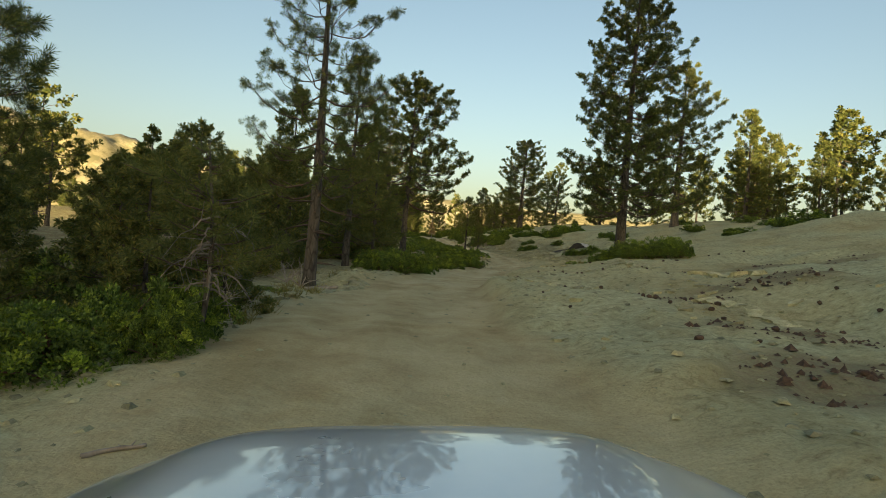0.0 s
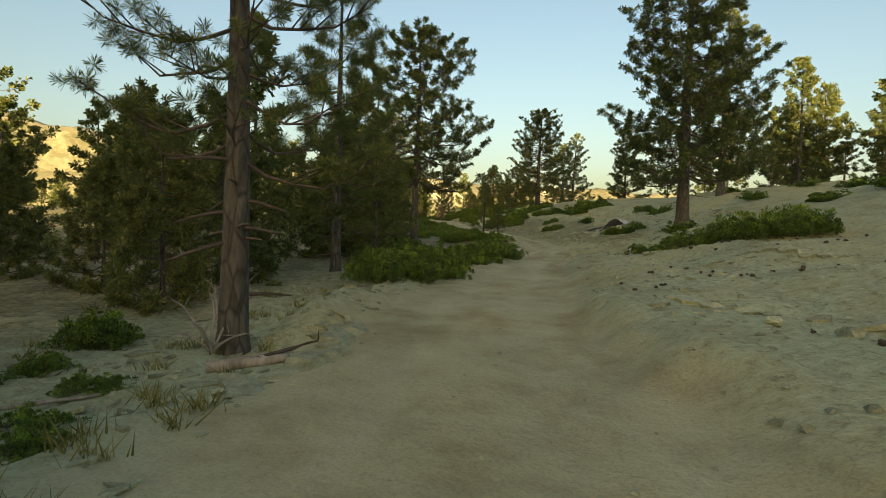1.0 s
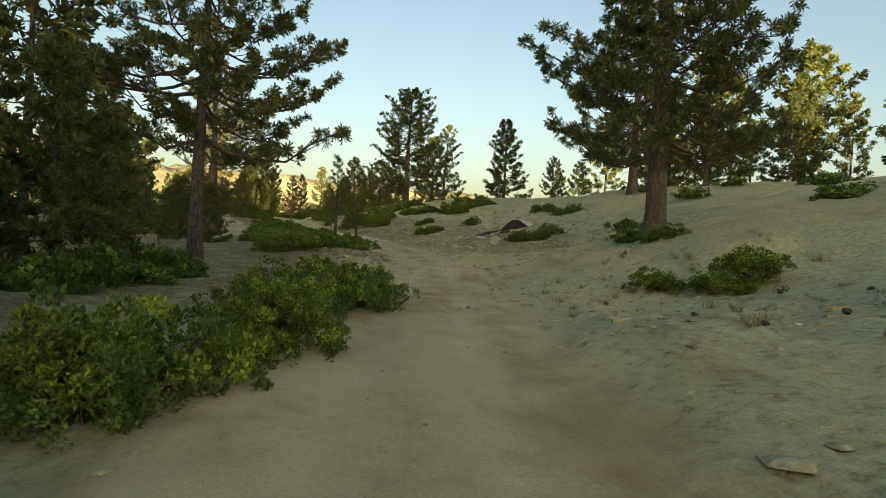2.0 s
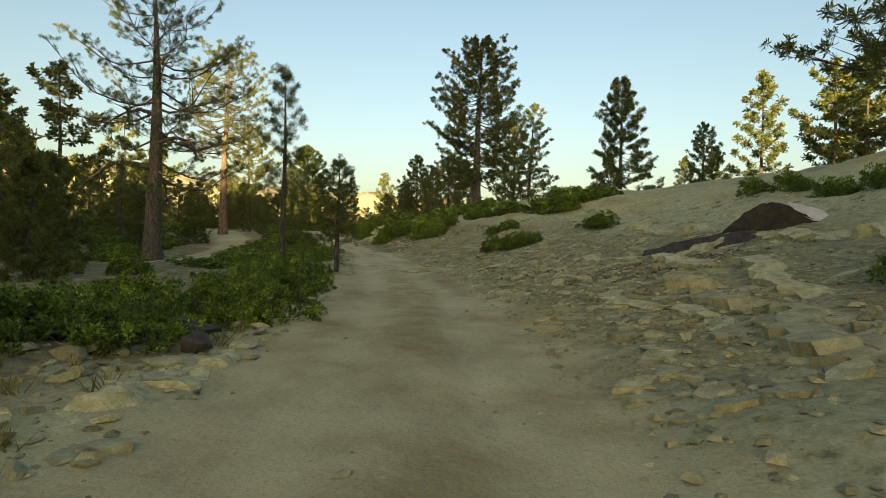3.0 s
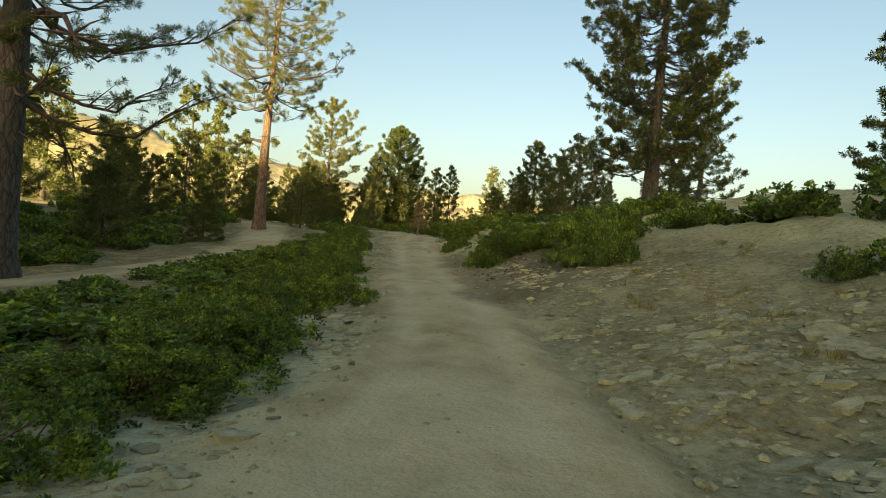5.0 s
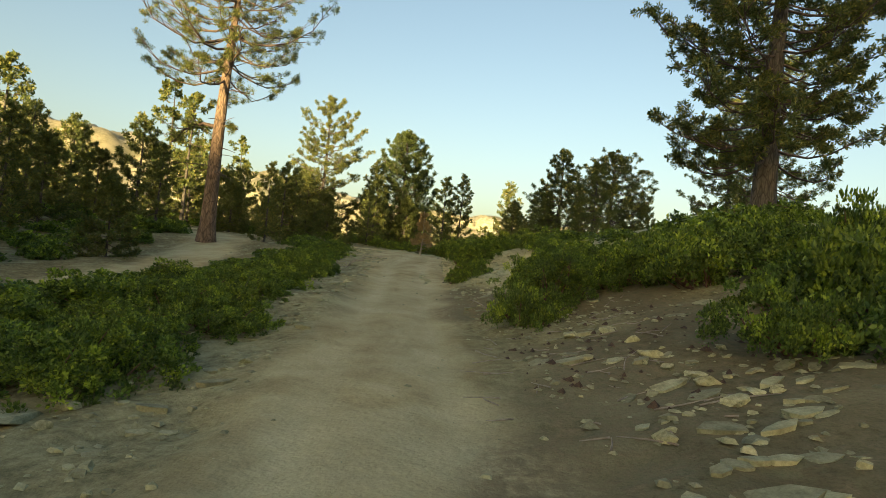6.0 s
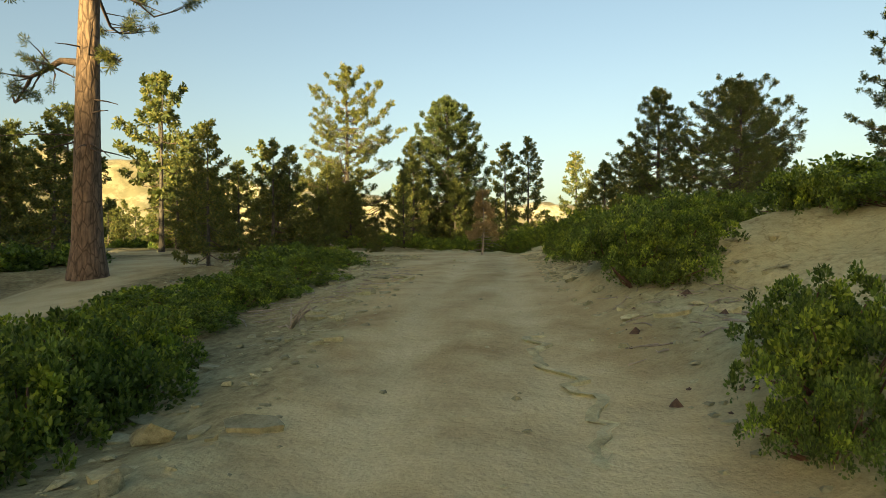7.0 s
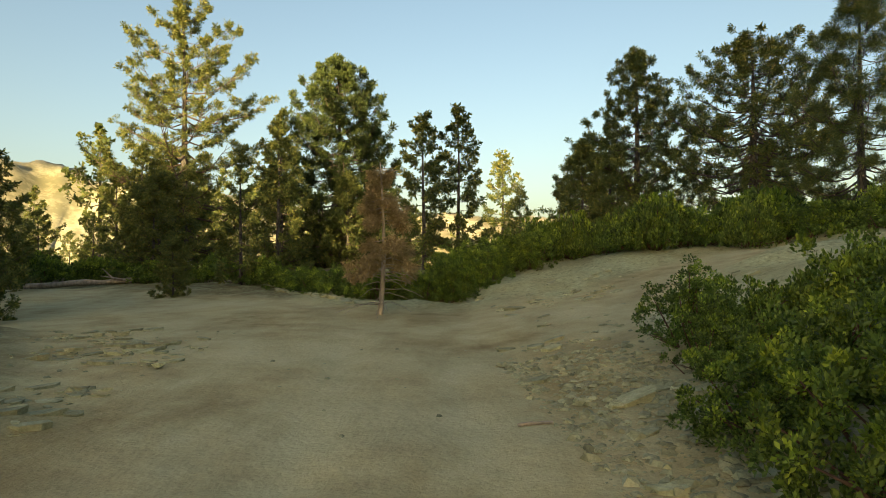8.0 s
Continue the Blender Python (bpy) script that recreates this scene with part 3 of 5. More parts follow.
# ---- repeats: five kinds of pine for the stand round about ----
KINDS, FAR_CROWNS = [], []
for label, form in (
        ("mid-sized pine in the stand behind the trail", dict(seed=41, h=12.0, bare=0.12, spread=3.3, r0=0.22, limbs=48, shape=0.35, tuft=0.40, blades=14, slim=0.85, full=0.9)),
        ("slender dark pine in the open stand", dict(seed=42, h=12.0, bare=0.10, spread=2.5, r0=0.17, limbs=44, shape=0.12, tuft=0.37, blades=14, slim=0.85, full=0.9)),
        ("ragged pine with a flat broken top", dict(seed=43, h=12.0, bare=0.28, spread=3.6, r0=0.24, limbs=38, shape=0.8, tuft=0.46, blades=10, gap=0.25, full=0.9)),
        ("young bushy pine with limbs to the ground", dict(seed=44, h=6.0, bare=0.03, spread=1.9, r0=0.10, limbs=56, shape=0.25, tuft=0.27, blades=26, slim=0.75, full=1.0)),
        ("gaunt pine with few tufted limbs", dict(seed=45, h=12.0, bare=0.3, spread=2.8, r0=0.2, limbs=26, shape=0.6, tuft=0.42, blades=11, gap=0.3))):
    trunk, boughs, crown = pine_parts(**form)
    joined = Soup()
    for bough in boughs:
        for v in bough.v:
            joined.v.append(v)
        joined.f.extend([[k + joined.n for k in f] for f in bough.f])
        joined.n += bough.n
    far_form = dict(form, blades=max(5, form["blades"] // 2), tuft=form["tuft"] * 1.1, slim=form.get("slim", 1.0) * 0.95)
    FAR_CROWNS.append(pine_parts(**far_form)[2])
    KINDS.append(((trunk, joined.mesh("limbwork", TWIG, True), crown), label, form["h"]))


def grove(rows):
    """Copies of the kinds: rows of kind, x, y, height."""
    for kind, x, y, h in rows:
        meshes, label, full = KINDS[kind]
        if y > 176 or x < -50:
            meshes = (*meshes[:2], FAR_CROWNS[kind])
        turn = (x * 37 + y * 91) % 360
        t = tree_from(meshes, "pine_tree", label, "pines of the open stand")
        t.matrix_world = stand(x, y, turn, h / full, 0.92 + 0.25 * ((x * 13.7 + y * 5.1) % 1.0), 0.1)


# left of the first stretch
grove(((3, -4.5, 8.7, 2.7), (3, -3.9, 10.3, 2.5), (3, -5.7, 10.0, 2.8), (3, -6.6, 8.2, 2.6), (3, -7.4, 13.0, 3.2), (3, -7.2, 21.5, 4.2), (3, -10, 24, 3.4), (3, -7.4, 25, 5.2), (1, -8.6, 31, 9.5), (3, -6.4, 36, 6), (3, -8, 42, 5.5), (3, -14.5, 26, 3.5),
       (0, -16.6, 38, 8.3), (0, -20.7, 45, 9.4), (1, -24.8, 47.4, 9.6), (4, -51.5, 71.6, 18), (2, -46, 66, 13), (0, -33, 44, 8), (3, -18, 31, 4.5), (3, -5.5, 44, 6)))
grove(((1, -7.5, 47, 11), (0, -30, 62, 9), (2, -38, 78, 13), (0, -22, 64, 9), (3, -10, 60, 6.5), (1, -15, 72, 10), (2, -26, 82, 13), (0, -36, 92, 14), (3, -8, 80, 5), (4, -12, 68, 11)))
# right crest
grove(((0, 47, 86, 13), (1, 52, 82, 12), (2, 57, 86, 17), (0, 62, 92, 14), (1, 66, 88, 13), (4, 49.7, 85.9, 7), (0, 60, 74, 15), (1, 66, 70, 16), (1, 58, 104, 12), (0, 36, 111, 6.5),
       (1, 57.3, 134.6, 19.5), (0, 60, 152, 13), (4, 63, 128, 19), (1, 66, 126, 20), (4, 70, 124, 21), (0, 68, 132, 19), (1, 54, 150, 11)))
# behind the hedge and the side track
grove(((1, -20, 96, 12), (0, -28, 104, 14), (3, -12, 88, 6), (4, -23, 108.4, 16), (0, -34, 118, 12), (1, -38, 128, 12), (3, -18, 113, 5), (3, -15, 119, 4), (0, -46, 124, 13), (1, -52, 138, 14), (0, -29.4, 141, 9.5),
       (4, -32.8, 153.8, 15), (1, -16.6, 143.2, 7.2), (3, -13.6, 143.2, 4.0), (1, -12.3, 130.5, 5.6), (0, -44, 150, 11), (1, -27.5, 157, 8), (0, -40, 168, 12), (4, -45.6, 169.4, 20.2), (1, -16.2, 144.6, 7.0), (3, -23, 146, 5), (3, -12.5, 150.5, 2.2)))
grove(((1, -24, 122, 7.5), (3, -27, 128, 6), (0, -33, 133, 8.5), (1, -22, 133, 6.5), (3, -31, 138, 6), (1, -37, 143, 9), (3, -26, 150, 6.5), (0, -21, 152, 6), (3, -19, 161, 6), (1, -23, 166, 8.5), (1, -17.5, 176, 9),
       (3, -20, 147.5, 4), (1, -30, 160, 8), (0, -36, 160, 9), (3, -11, 172, 7), (1, -27, 112, 7), (3, -21, 104, 5)))
# behind the junction
grove(((1, -15.5, 170.7, 11.5), (0, -24, 172, 9), (1, -4.5, 162.8, 9.0), (1, -2.6, 163.5, 9.6), (1, -11.5, 154.1, 6.0), (1, -13.6, 164.5, 9.0), (3, -17, 157, 4.5), (1, 2.1, 213.7, 17.6), (1, 4.2, 207, 11), (3, 3.9, 160, 5.5), (0, 7.4, 176, 9), (1, 12.8, 180, 8),
       (0, -30, 182, 11), (4, -54.5, 208, 21), (0, -59.8, 156.8, 18.7), (1, 44.5, 205.6, 8.6), (3, 22, 178, 7), (1, 8.0, 172.0, 8)))
# the far stand
for q in range(60):
    rx = random.Random(700 + q)
    fx, fy = rx.uniform(-190, 12), rx.uniform(190, 330)
    grove(((rx.choice((0, 1, 1, 2, 4)), fx, fy, rx.uniform(8, 14)),))

for q in range(46):
    rx = random.Random(900 + q)
    grove(((rx.choice((0, 1, 1, 3, 2)), rx.uniform(-150, -26), rx.uniform(178, 262), rx.uniform(6, 11)),))

# the slopes beyond; an unseen ridge added to keep morning sun off the trail
hill("mountain", "long pale mountain with sunlit brushy slopes", ((-700, 250, 60), (-520, 330, 80), (-400, 400, 86), (-330, 450, 80), (-260, 490, 68), (-180, 525, 62), (-60, 570, 40), (60, 610, 10)), 190, FAR, 21, 14)
hill("far_hill", "blue-grey far ridge on the horizon", ((-900, 1500, 120), (-500, 1640, 150), (-130, 1750, 165), (150, 1760, 150), (430, 1700, 135), (800, 1560, 110)), 420, FAR, 31, 25)
# crest heights set by which trees stay lit and which fall in shade
hill("sun_block_ridge", "added unseen ridge blocking the sun behind the start of the trail", ((-700, -210, 4), (-480, -225, 18), (-120, -245, 27), (-92, -248, 35), (-77, -250, 51), (-67, -250, 57), (-63, -250, 46), (-59, -250, 45), (-54, -250, 60), (-48, -250, 62), (-14, -250, 63), (2, -250, 49), (45, -250, 42), (150, -250, 38), (400, -240, 20)), 130, FAR, 51, 5)


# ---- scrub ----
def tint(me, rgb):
    """Each shoot's own random green; lit tops are painted in as lighter, yellower leaves."""
    layer = me.color_attributes.new("lit_tone", "FLOAT_COLOR", "POINT")
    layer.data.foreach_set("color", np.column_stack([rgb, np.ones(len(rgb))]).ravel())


def scrub_parts(seed, radius, tall, shoots, leaves, leaf, clump, corners=4):
    rng = np.random.RandomState(seed)
    lobes = [(rng.uniform(-0.5, 0.5) * radius, rng.uniform(-0.5, 0.5) * radius, rng.uniform(0.34, 0.6) * radius, rng.uniform(0.45, 1.05) * tall) for _ in range(9)]
    clumps = []
    while len(clumps) < shoots:
        lx, ly, lr, lh = lobes[rng.randint(len(lobes))]
        d = rng.normal(0, 1, 3)
        d /= np.linalg.norm(d)
        d[2] = abs(d[2])
        deep = rng.uniform(0.7, 1.05) if rng.rand() < 0.86 or d[2] < 0.45 else rng.uniform(1.0, 1.1)
        clumps.append((lx + d[0] * lr * deep, ly + d[1] * lr * deep, max(0.06, d[2] * lh * deep), d[0], d[1], d[2] + 0.9))
    at, axis = np.array(clumps)[:, :3], np.array(clumps)[:, 3:]
    n = shoots * leaves
    out = rng.normal(0, 1, (n, 3))
    out /= np.linalg.norm(out, axis=1)[:, None]
    up = np.repeat(axis / np.linalg.norm(axis, axis=1)[:, None], leaves, 0)
    out = out + 0.75 * up
    out /= np.linalg.norm(out, axis=1)[:, None]
    girth = np.repeat(rng.uniform(0.6, 1.3, shoots), leaves)[:, None]
    base = np.repeat(at, leaves, 0) + out * girth * clump * (rng.rand(n) ** 0.5)[:, None]
    way = out * 0.7 + rng.normal(0, 0.5, (n, 3)) + [0, 0, 0.25]
    way /= np.linalg.norm(way, axis=1)[:, None]
    cross = np.cross(way, rng.normal(0, 1, (n, 3)))
    cross /= np.linalg.norm(cross, axis=1)[:, None]
    size = leaf * rng.uniform(0.7, 1.25, n)[:, None]
    if corners == 4:
        fold = np.cross(way, cross) * size * 0.07
        ring = [base, base + way * size * 0.55 + cross * size * 0.3 + fold, base + way * size, base + way * size * 0.5 - cross * size * 0.3 + fold]
    else:
        ring = [base - cross * size * 0.12, base + way * size * 0.6 + cross * size * 0.42, base + way * size - cross * size * 0.2]
    v = np.stack(ring, 1).reshape(-1, 3)
    v[:, 2] = np.maximum(v[:, 2], -0.05)
    foliage = mesh_from("foliage", v, np.arange(n * corners).reshape(n, corners), SCRUB)
    # upward shoots, at random, get the brighter yellow-green of lit tops in their colour
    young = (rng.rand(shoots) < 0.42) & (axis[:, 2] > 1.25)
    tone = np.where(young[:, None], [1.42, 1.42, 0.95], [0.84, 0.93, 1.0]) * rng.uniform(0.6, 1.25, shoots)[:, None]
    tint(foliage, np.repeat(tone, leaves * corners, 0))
    stems = Soup()
    for i in range(26):
        p = at[rng.randint(shoots)] * [0.9, 0.9, 0.9]
        root = np.array([p[0] * 0.25, p[1] * 0.25, -0.1])
        mid = (p + root) / 2 + rng.normal(0, 0.06 * radius, 3)
        stems.tube([root, mid, p], [0.022, 0.015, 0.006], 4, cap=False)
    return stems.mesh("stems", RED_WOOD, True), foliage


# by the trail low, by the trail tall, a step behind, far: two of each, with their heights
SCRUB_HIGH = (0.95, 0.8, 1.55, 1.35, 0.95, 0.8, 0.9, 0.75)
SCRUBS = [scrub_parts(61, 1.2, 0.95, 190, 66, 0.054, 0.115), scrub_parts(62, 1.2, 0.8, 190, 66, 0.054, 0.11), scrub_parts(67, 1.2, 1.55, 240, 66, 0.054, 0.12), scrub_parts(68, 1.2, 1.35, 240, 66, 0.054, 0.12),
          scrub_parts(65, 1.2, 0.95, 120, 46, 0.078, 0.14), scrub_parts(66, 1.2, 0.8, 120, 46, 0.078, 0.14), scrub_parts(63, 1.2, 0.9, 90, 24, 0.14, 0.17, 3), scrub_parts(64, 1.2, 0.75, 90, 24, 0.14, 0.17, 3)]


FAR_SCRUB = []


def scrub(x, y, r, tall, near=True):
    if not near:
        FAR_SCRUB.append((x, y, r, tall))
        return
    off = abs(x - float(np.interp(y, *TAB_X)))
    kind = (4 if off > 5.6 else 2 if tall > 1.15 * r else 0) + int((x * 7.3 + y * 3.1) % 2)
    root = new("scrub_bush")
    root.empty_display_size = 0.3
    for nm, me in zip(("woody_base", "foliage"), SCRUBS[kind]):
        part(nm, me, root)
    full = SCRUB_HIGH[kind]
    root.matrix_world = pose(x, y, float(height(x, y)) - 0.04, 0, 0, (x * 53 + y * 29) % 360) @ Matrix.Diagonal((r / 1.2, r / 1.2, tall / full, 1))
    tagged(root, "low green evergreen scrub with leathery leaves" if tall < 1.0 else "head-high green evergreen scrub with leathery leaves", "bush", "scrub along the trail")


def thicket(seed, x0, y0, x1, y1, count, width, r, tall, near=True):
    """Scrub along a line, to either side of it."""
    rr = random.Random(seed)
    for i in range(count):
        f = (i + rr.uniform(0.2, 0.8)) / count
        side = rr.uniform(-width, width) * 0.5
        ux, uy = x1 - x0, y1 - y0
        q = math.hypot(ux, uy)
        scrub(x0 + ux * f - uy / q * side, y0 + uy * f + ux / q * side, r * rr.uniform(0.75, 1.2), tall * rr.uniform(0.75, 1.2), near)


# first stretch
thicket(1, -4.9, 5.3, -4.0, 9.3, 8, 1.4, 1.0, 0.85)
scrub(-3.1, 6.5, 0.6, 0.7)
scrub(-3.3, 7.5, 0.6, 0.7)
thicket(2, -8, 9, -9, 16, 8, 4, 1.2, 0.9)
for x, y, r, h in ((-2.7, 23.9, 0.85, 0.95), (-3.0, 25.3, 0.95, 1.05), (-2.0, 25.4, 0.9, 1.05), (-2.4, 27.0, 1.1, 1.15), (-1.5, 27.6, 0.95, 1.05), (-1.3, 29.2, 0.95, 1.0), (-2.3, 29.0, 1.1, 1.1), (-3.2, 27.8, 1.1, 1.0), (-2.6, 31.0, 1.1, 0.95)):
    scrub(x, y, r, h)
thicket(4, -1.6, 33, 2.2, 42, 9, 1.8, 1.1, 0.95)
thicket(5, -6.5, 36, -4.5, 50, 8, 3, 1.3, 0.9, False)
for x, y, r, h in ((-7.0, 18.6, 0.9, 0.6), (9.8, 38.9, 1.2, 0.65), (11.0, 39.5, 1.25, 0.7), (10.0, 33.0, 1.3, 0.95), (11.4, 32.2, 1.3, 0.95), (12.6, 32.6, 1.2, 0.9), (9.2, 33.4, 1.1, 0.8), (10.3, 31.7, 1.25, 0.9), (11.2, 31.0, 1.15, 0.85), (12.2, 31.2, 1.1, 0.85), (9.0, 40.5, 1.0, 0.55), (14.5, 49.0, 1.4, 0.7)):
    scrub(x, y, r, h)
for x, y, r, h in ((16, 54, 1.2, 0.7), (18, 58, 1.3, 0.7), (25.3, 51, 1.8, 0.8), (27, 46.5, 1.8, 0.8), (30, 48, 2.0, 0.9), (34, 60, 2.0, 0.9), (38, 74, 1.8, 0.9), (32, 80, 1.6, 0.8), (28, 66, 1.6, 0.8)):
    scrub(x, y, r, h, False)
# the hedge on the low side
thicket(6, -1.5, 58, 3.2, 67, 10, 2.4, 1.3, 0.95)
thicket(7, 3.2, 66, 3.0, 73.5, 9, 1.6, 1.15, 1.05)
thicket(8, 2.6, 71.5, 1.6, 80, 10, 1.8, 1.2, 0.85)
thicket(9, 1.3, 79, 0.5, 95, 22, 2.6, 1.25, 0.72)
thicket(10, -2.5, 84, -2.5, 98, 12, 3.0, 1.4, 0.55, False)
thicket(11, -0.2, 99, -2.3, 109.5, 16, 1.6, 1.05, 0.8)
thicket(42, -2.0, 97, -3.8, 109, 14, 1.8, 1.15, 0.72)
thicket(12, -4.5, 100, -6.0, 112, 10, 2.6, 1.3, 0.5, False)
thicket(13, -4.6, 113, -4.9, 121, 11, 1.8, 1.15, 0.62)
thicket(14, -5.6, 121, -7.2, 131, 10, 1.8, 1.0, 0.62)
thicket(15, -9.5, 128, -11, 136, 6, 1.6, 1.0, 0.7, False)
thicket(33, -13.5, 99, -24, 136, 26, 6, 1.6, 0.9, False)
thicket(34, -6.4, 100, -7.4, 124, 14, 1.4, 1.1, 0.5, False)
thicket(35, -20, 104, -36, 138, 24, 9, 1.9, 1.2, False)
# the stony slope and its crest
for x, y, r, h in ((13.6, 63.8, 1.0, 0.75), (16.4, 64.4, 1.3, 0.8), (11.6, 82.4, 0.95, 0.92), (11.1, 82.2, 0.95, 0.82), (12.2, 82.2, 0.8, 0.6), (21.0, 79.4, 1.1, 0.8), (21.6, 78.0, 1.2, 0.85), (21.8, 76.2, 1.2, 0.85), (22.4, 74.8, 1.2, 0.9), (16.0, 83.5, 1.3, 0.75), (12.3, 93.5, 0.9, 0.65), (13.2, 92.8, 1.0, 0.8)):
    scrub(x, y, r, h)
for x, y, r, h in ((14.0, 63.4, 1.0, 0.8), (14.9, 63.6, 1.0, 0.85), (3.7, 74.3, 0.75, 0.8)):
    scrub(x, y, r, h)
thicket(16, 17.5, 95.5, 23, 99.5, 6, 2, 1.4, 0.8, False)
thicket(17, 5.4, 108.5, 8.6, 108, 7, 1.6, 1.1, 0.9)
thicket(18, 9.5, 112, 17, 121, 16, 3, 1.5, 0.9, False)
thicket(19, 12.5, 108.5, 15.5, 100, 8, 2, 1.3, 0.9, False)
thicket(43, 4.1, 123.4, 7.8, 118.8, 7, 1.0, 1.0, 0.75)
thicket(20, 17, 96.5, 22, 106, 9, 4, 1.6, 1.1, False)
# right bank towards the junction
for x, y, r, h in ((5.4, 106.3, 1.1, 1.5), (5.7, 107.6, 1.1, 1.5), (5.9, 108.9, 1.1, 1.2), (4.8, 105.7, 0.6, 0.7)):
    scrub(x, y, r, h)
for x, y, r, h in ((1.3, 135.3, 0.95, 1.0), (1.3, 136.5, 0.8, 0.85), (1.9, 134.1, 1.05, 1.25), (2.5, 136.2, 1.1, 1.25), (1.6, 133.2, 0.9, 1.1), (2.2, 132.2, 1.0, 1.2)):
    scrub(x, y, r, h)
for x, y, r, h in ((2.75, 115.3, 0.7, 0.7), (2.95, 116.2, 0.75, 0.7), (2.5, 114.7, 0.45, 0.5), (2.2, 120.7, 1.0, 0.95), (2.0, 122.1, 0.95, 0.9),
                   (-2.75, 114.3, 1.05, 1.1), (-3.0, 115.6, 1.1, 1.1), (-3.9, 117.2, 1.0, 0.9), (-2.9, 113.0, 1.0, 1.0), (-4.3, 115.6, 1.2, 1.05),
                   (8.1, 100.7, 1.05, 0.95), (8.8, 99.9, 1.2, 1.1), (8.8, 102.6, 1.0, 1.0), (9.1, 101.7, 1.3, 1.3),
                   (5.0, 104.9, 0.9, 1.0), (5.1, 106.6, 1.0, 1.2), (5.4, 108.2, 1.0, 1.1), (6.0, 109.9, 1.0, 1.0), (6.9, 112.2, 1.1, 1.0),
                   (0.75, 134.8, 0.75, 0.9), (1.0, 133.5, 0.9, 1.2), (1.6, 130.3, 1.0, 0.95), (1.5, 131.5, 0.9, 1.0), (2.0, 128.6, 0.9, 0.8), (10.6, 82.9, 0.8, 0.6), (11.0, 83.9, 0.8, 0.6),
                   (-5.9, 16.0, 0.45, 0.32), (-7.0, 18.4, 0.8, 0.5), (-4.7, 15.3, 0.4, 0.25), (-3.8, 13.2, 0.35, 0.22), (-4.3, 13.9, 0.4, 0.25), (-4.5, 81.5, 1.3, 0.9), (-7.2, 131.5, 0.95, 0.6), (-7.3, 130.2, 1.0, 0.65), (-8.5, 133.2, 1.1, 0.65), (-7.5, 129.0, 1.0, 0.65), (-9.2, 135.2, 0.9, 0.55)):
    scrub(x, y, r, h)
thicket(22, 10.0, 103.8, 8.2, 113, 13, 2.0, 1.2, 1.1)
thicket(23, 8.2, 111.5, 6.6, 119, 8, 1.6, 1.1, 0.95)
thicket(24, 2.9, 120.5, 3.7, 125, 7, 2.0, 1.15, 1.1)
thicket(36, 3.3, 125, 4.0, 128.5, 5, 1.4, 1.0, 0.5)
thicket(25, 2.5, 128.4, 2.3, 136, 14, 1.8, 1.15, 0.9)
thicket(26, 4.4, 130, 5.0, 138, 11, 2.4, 1.2, 0.55)
thicket(27, 8, 118, 9, 132, 9, 4, 1.4, 0.6, False)
# behind the junction
thicket(28, -42, 160.5, -20, 159.2, 16, 3, 1.5, 1.3, False)
thicket(37, -27, 158.6, -11.2, 155.6, 14, 1.4, 1.3, 1.15)
thicket(29, -10.8, 155.2, -6.0, 150.6, 9, 1.4, 1.2, 1.1)
thicket(38, -6.0, 150.4, -3.0, 149.2, 5, 1.2, 1.1, 1.2)
thicket(30, -2.8, 149.6, -1.2, 155.8, 8, 1.6, 1.3, 1.6)
thicket(39, -1.2, 156.0, 3.2, 157.4, 8, 1.6, 1.4, 1.9)
thicket(40, 3.2, 157.2, 7.2, 150.8, 10, 1.6, 1.4, 1.6)
thicket(41, 7.4, 150.6, 12.0, 147.5, 7, 1.8, 1.4, 1.3)
thicket(31, -1, 160, 10, 162, 14, 4, 1.5, 1.6, False)
thicket(32, 8, 154, 22, 158, 16, 3, 1.5, 1.5, False)
for x, y, r, h in ((1.1, 137.5, 0.75, 1.0), (0.95, 136.3, 0.6, 0.9)):
    scrub(x, y, r, h)


def far_scrub():
    """The bushes that stand too far off to be told apart."""
    sheets, greens, count = [], [], 0
    shapes, tones = [], []
    for me in (SCRUBS[6][1], SCRUBS[7][1]):
        co, rgba = np.empty(len(me.vertices) * 3), np.empty(len(me.vertices) * 4)
        me.vertices.foreach_get("co", co)
        me.color_attributes["lit_tone"].data.foreach_get("color", rgba)
        shapes.append(co.reshape(-1, 3))
        tones.append(rgba.reshape(-1, 4)[:, :3])
    for i, (x, y, r, tall) in enumerate(FAR_SCRUB):
        a = radians((x * 53 + y * 29) % 360)
        v = shapes[i % 2] * [r / 1.2, r / 1.2, tall / SCRUB_HIGH[6 + i % 2]]
        sheets.append(np.stack([v[:, 0] * math.cos(a) - v[:, 1] * math.sin(a) + x, v[:, 0] * math.sin(a) + v[:, 1] * math.cos(a) + y, v[:, 2] + float(height(x, y)) - 0.04], 1))
        greens.append(tones[i % 2])
        count += len(v) // 3
    me = mesh_from("far_scrub", np.concatenate(sheets), np.arange(count * 3).reshape(-1, 3), SCRUB)
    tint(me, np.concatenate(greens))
    tagged(new("far_scrub", me), "low green evergreen scrub spread over the crest and hollows", "scrub", kind="stuff")


far_scrub()


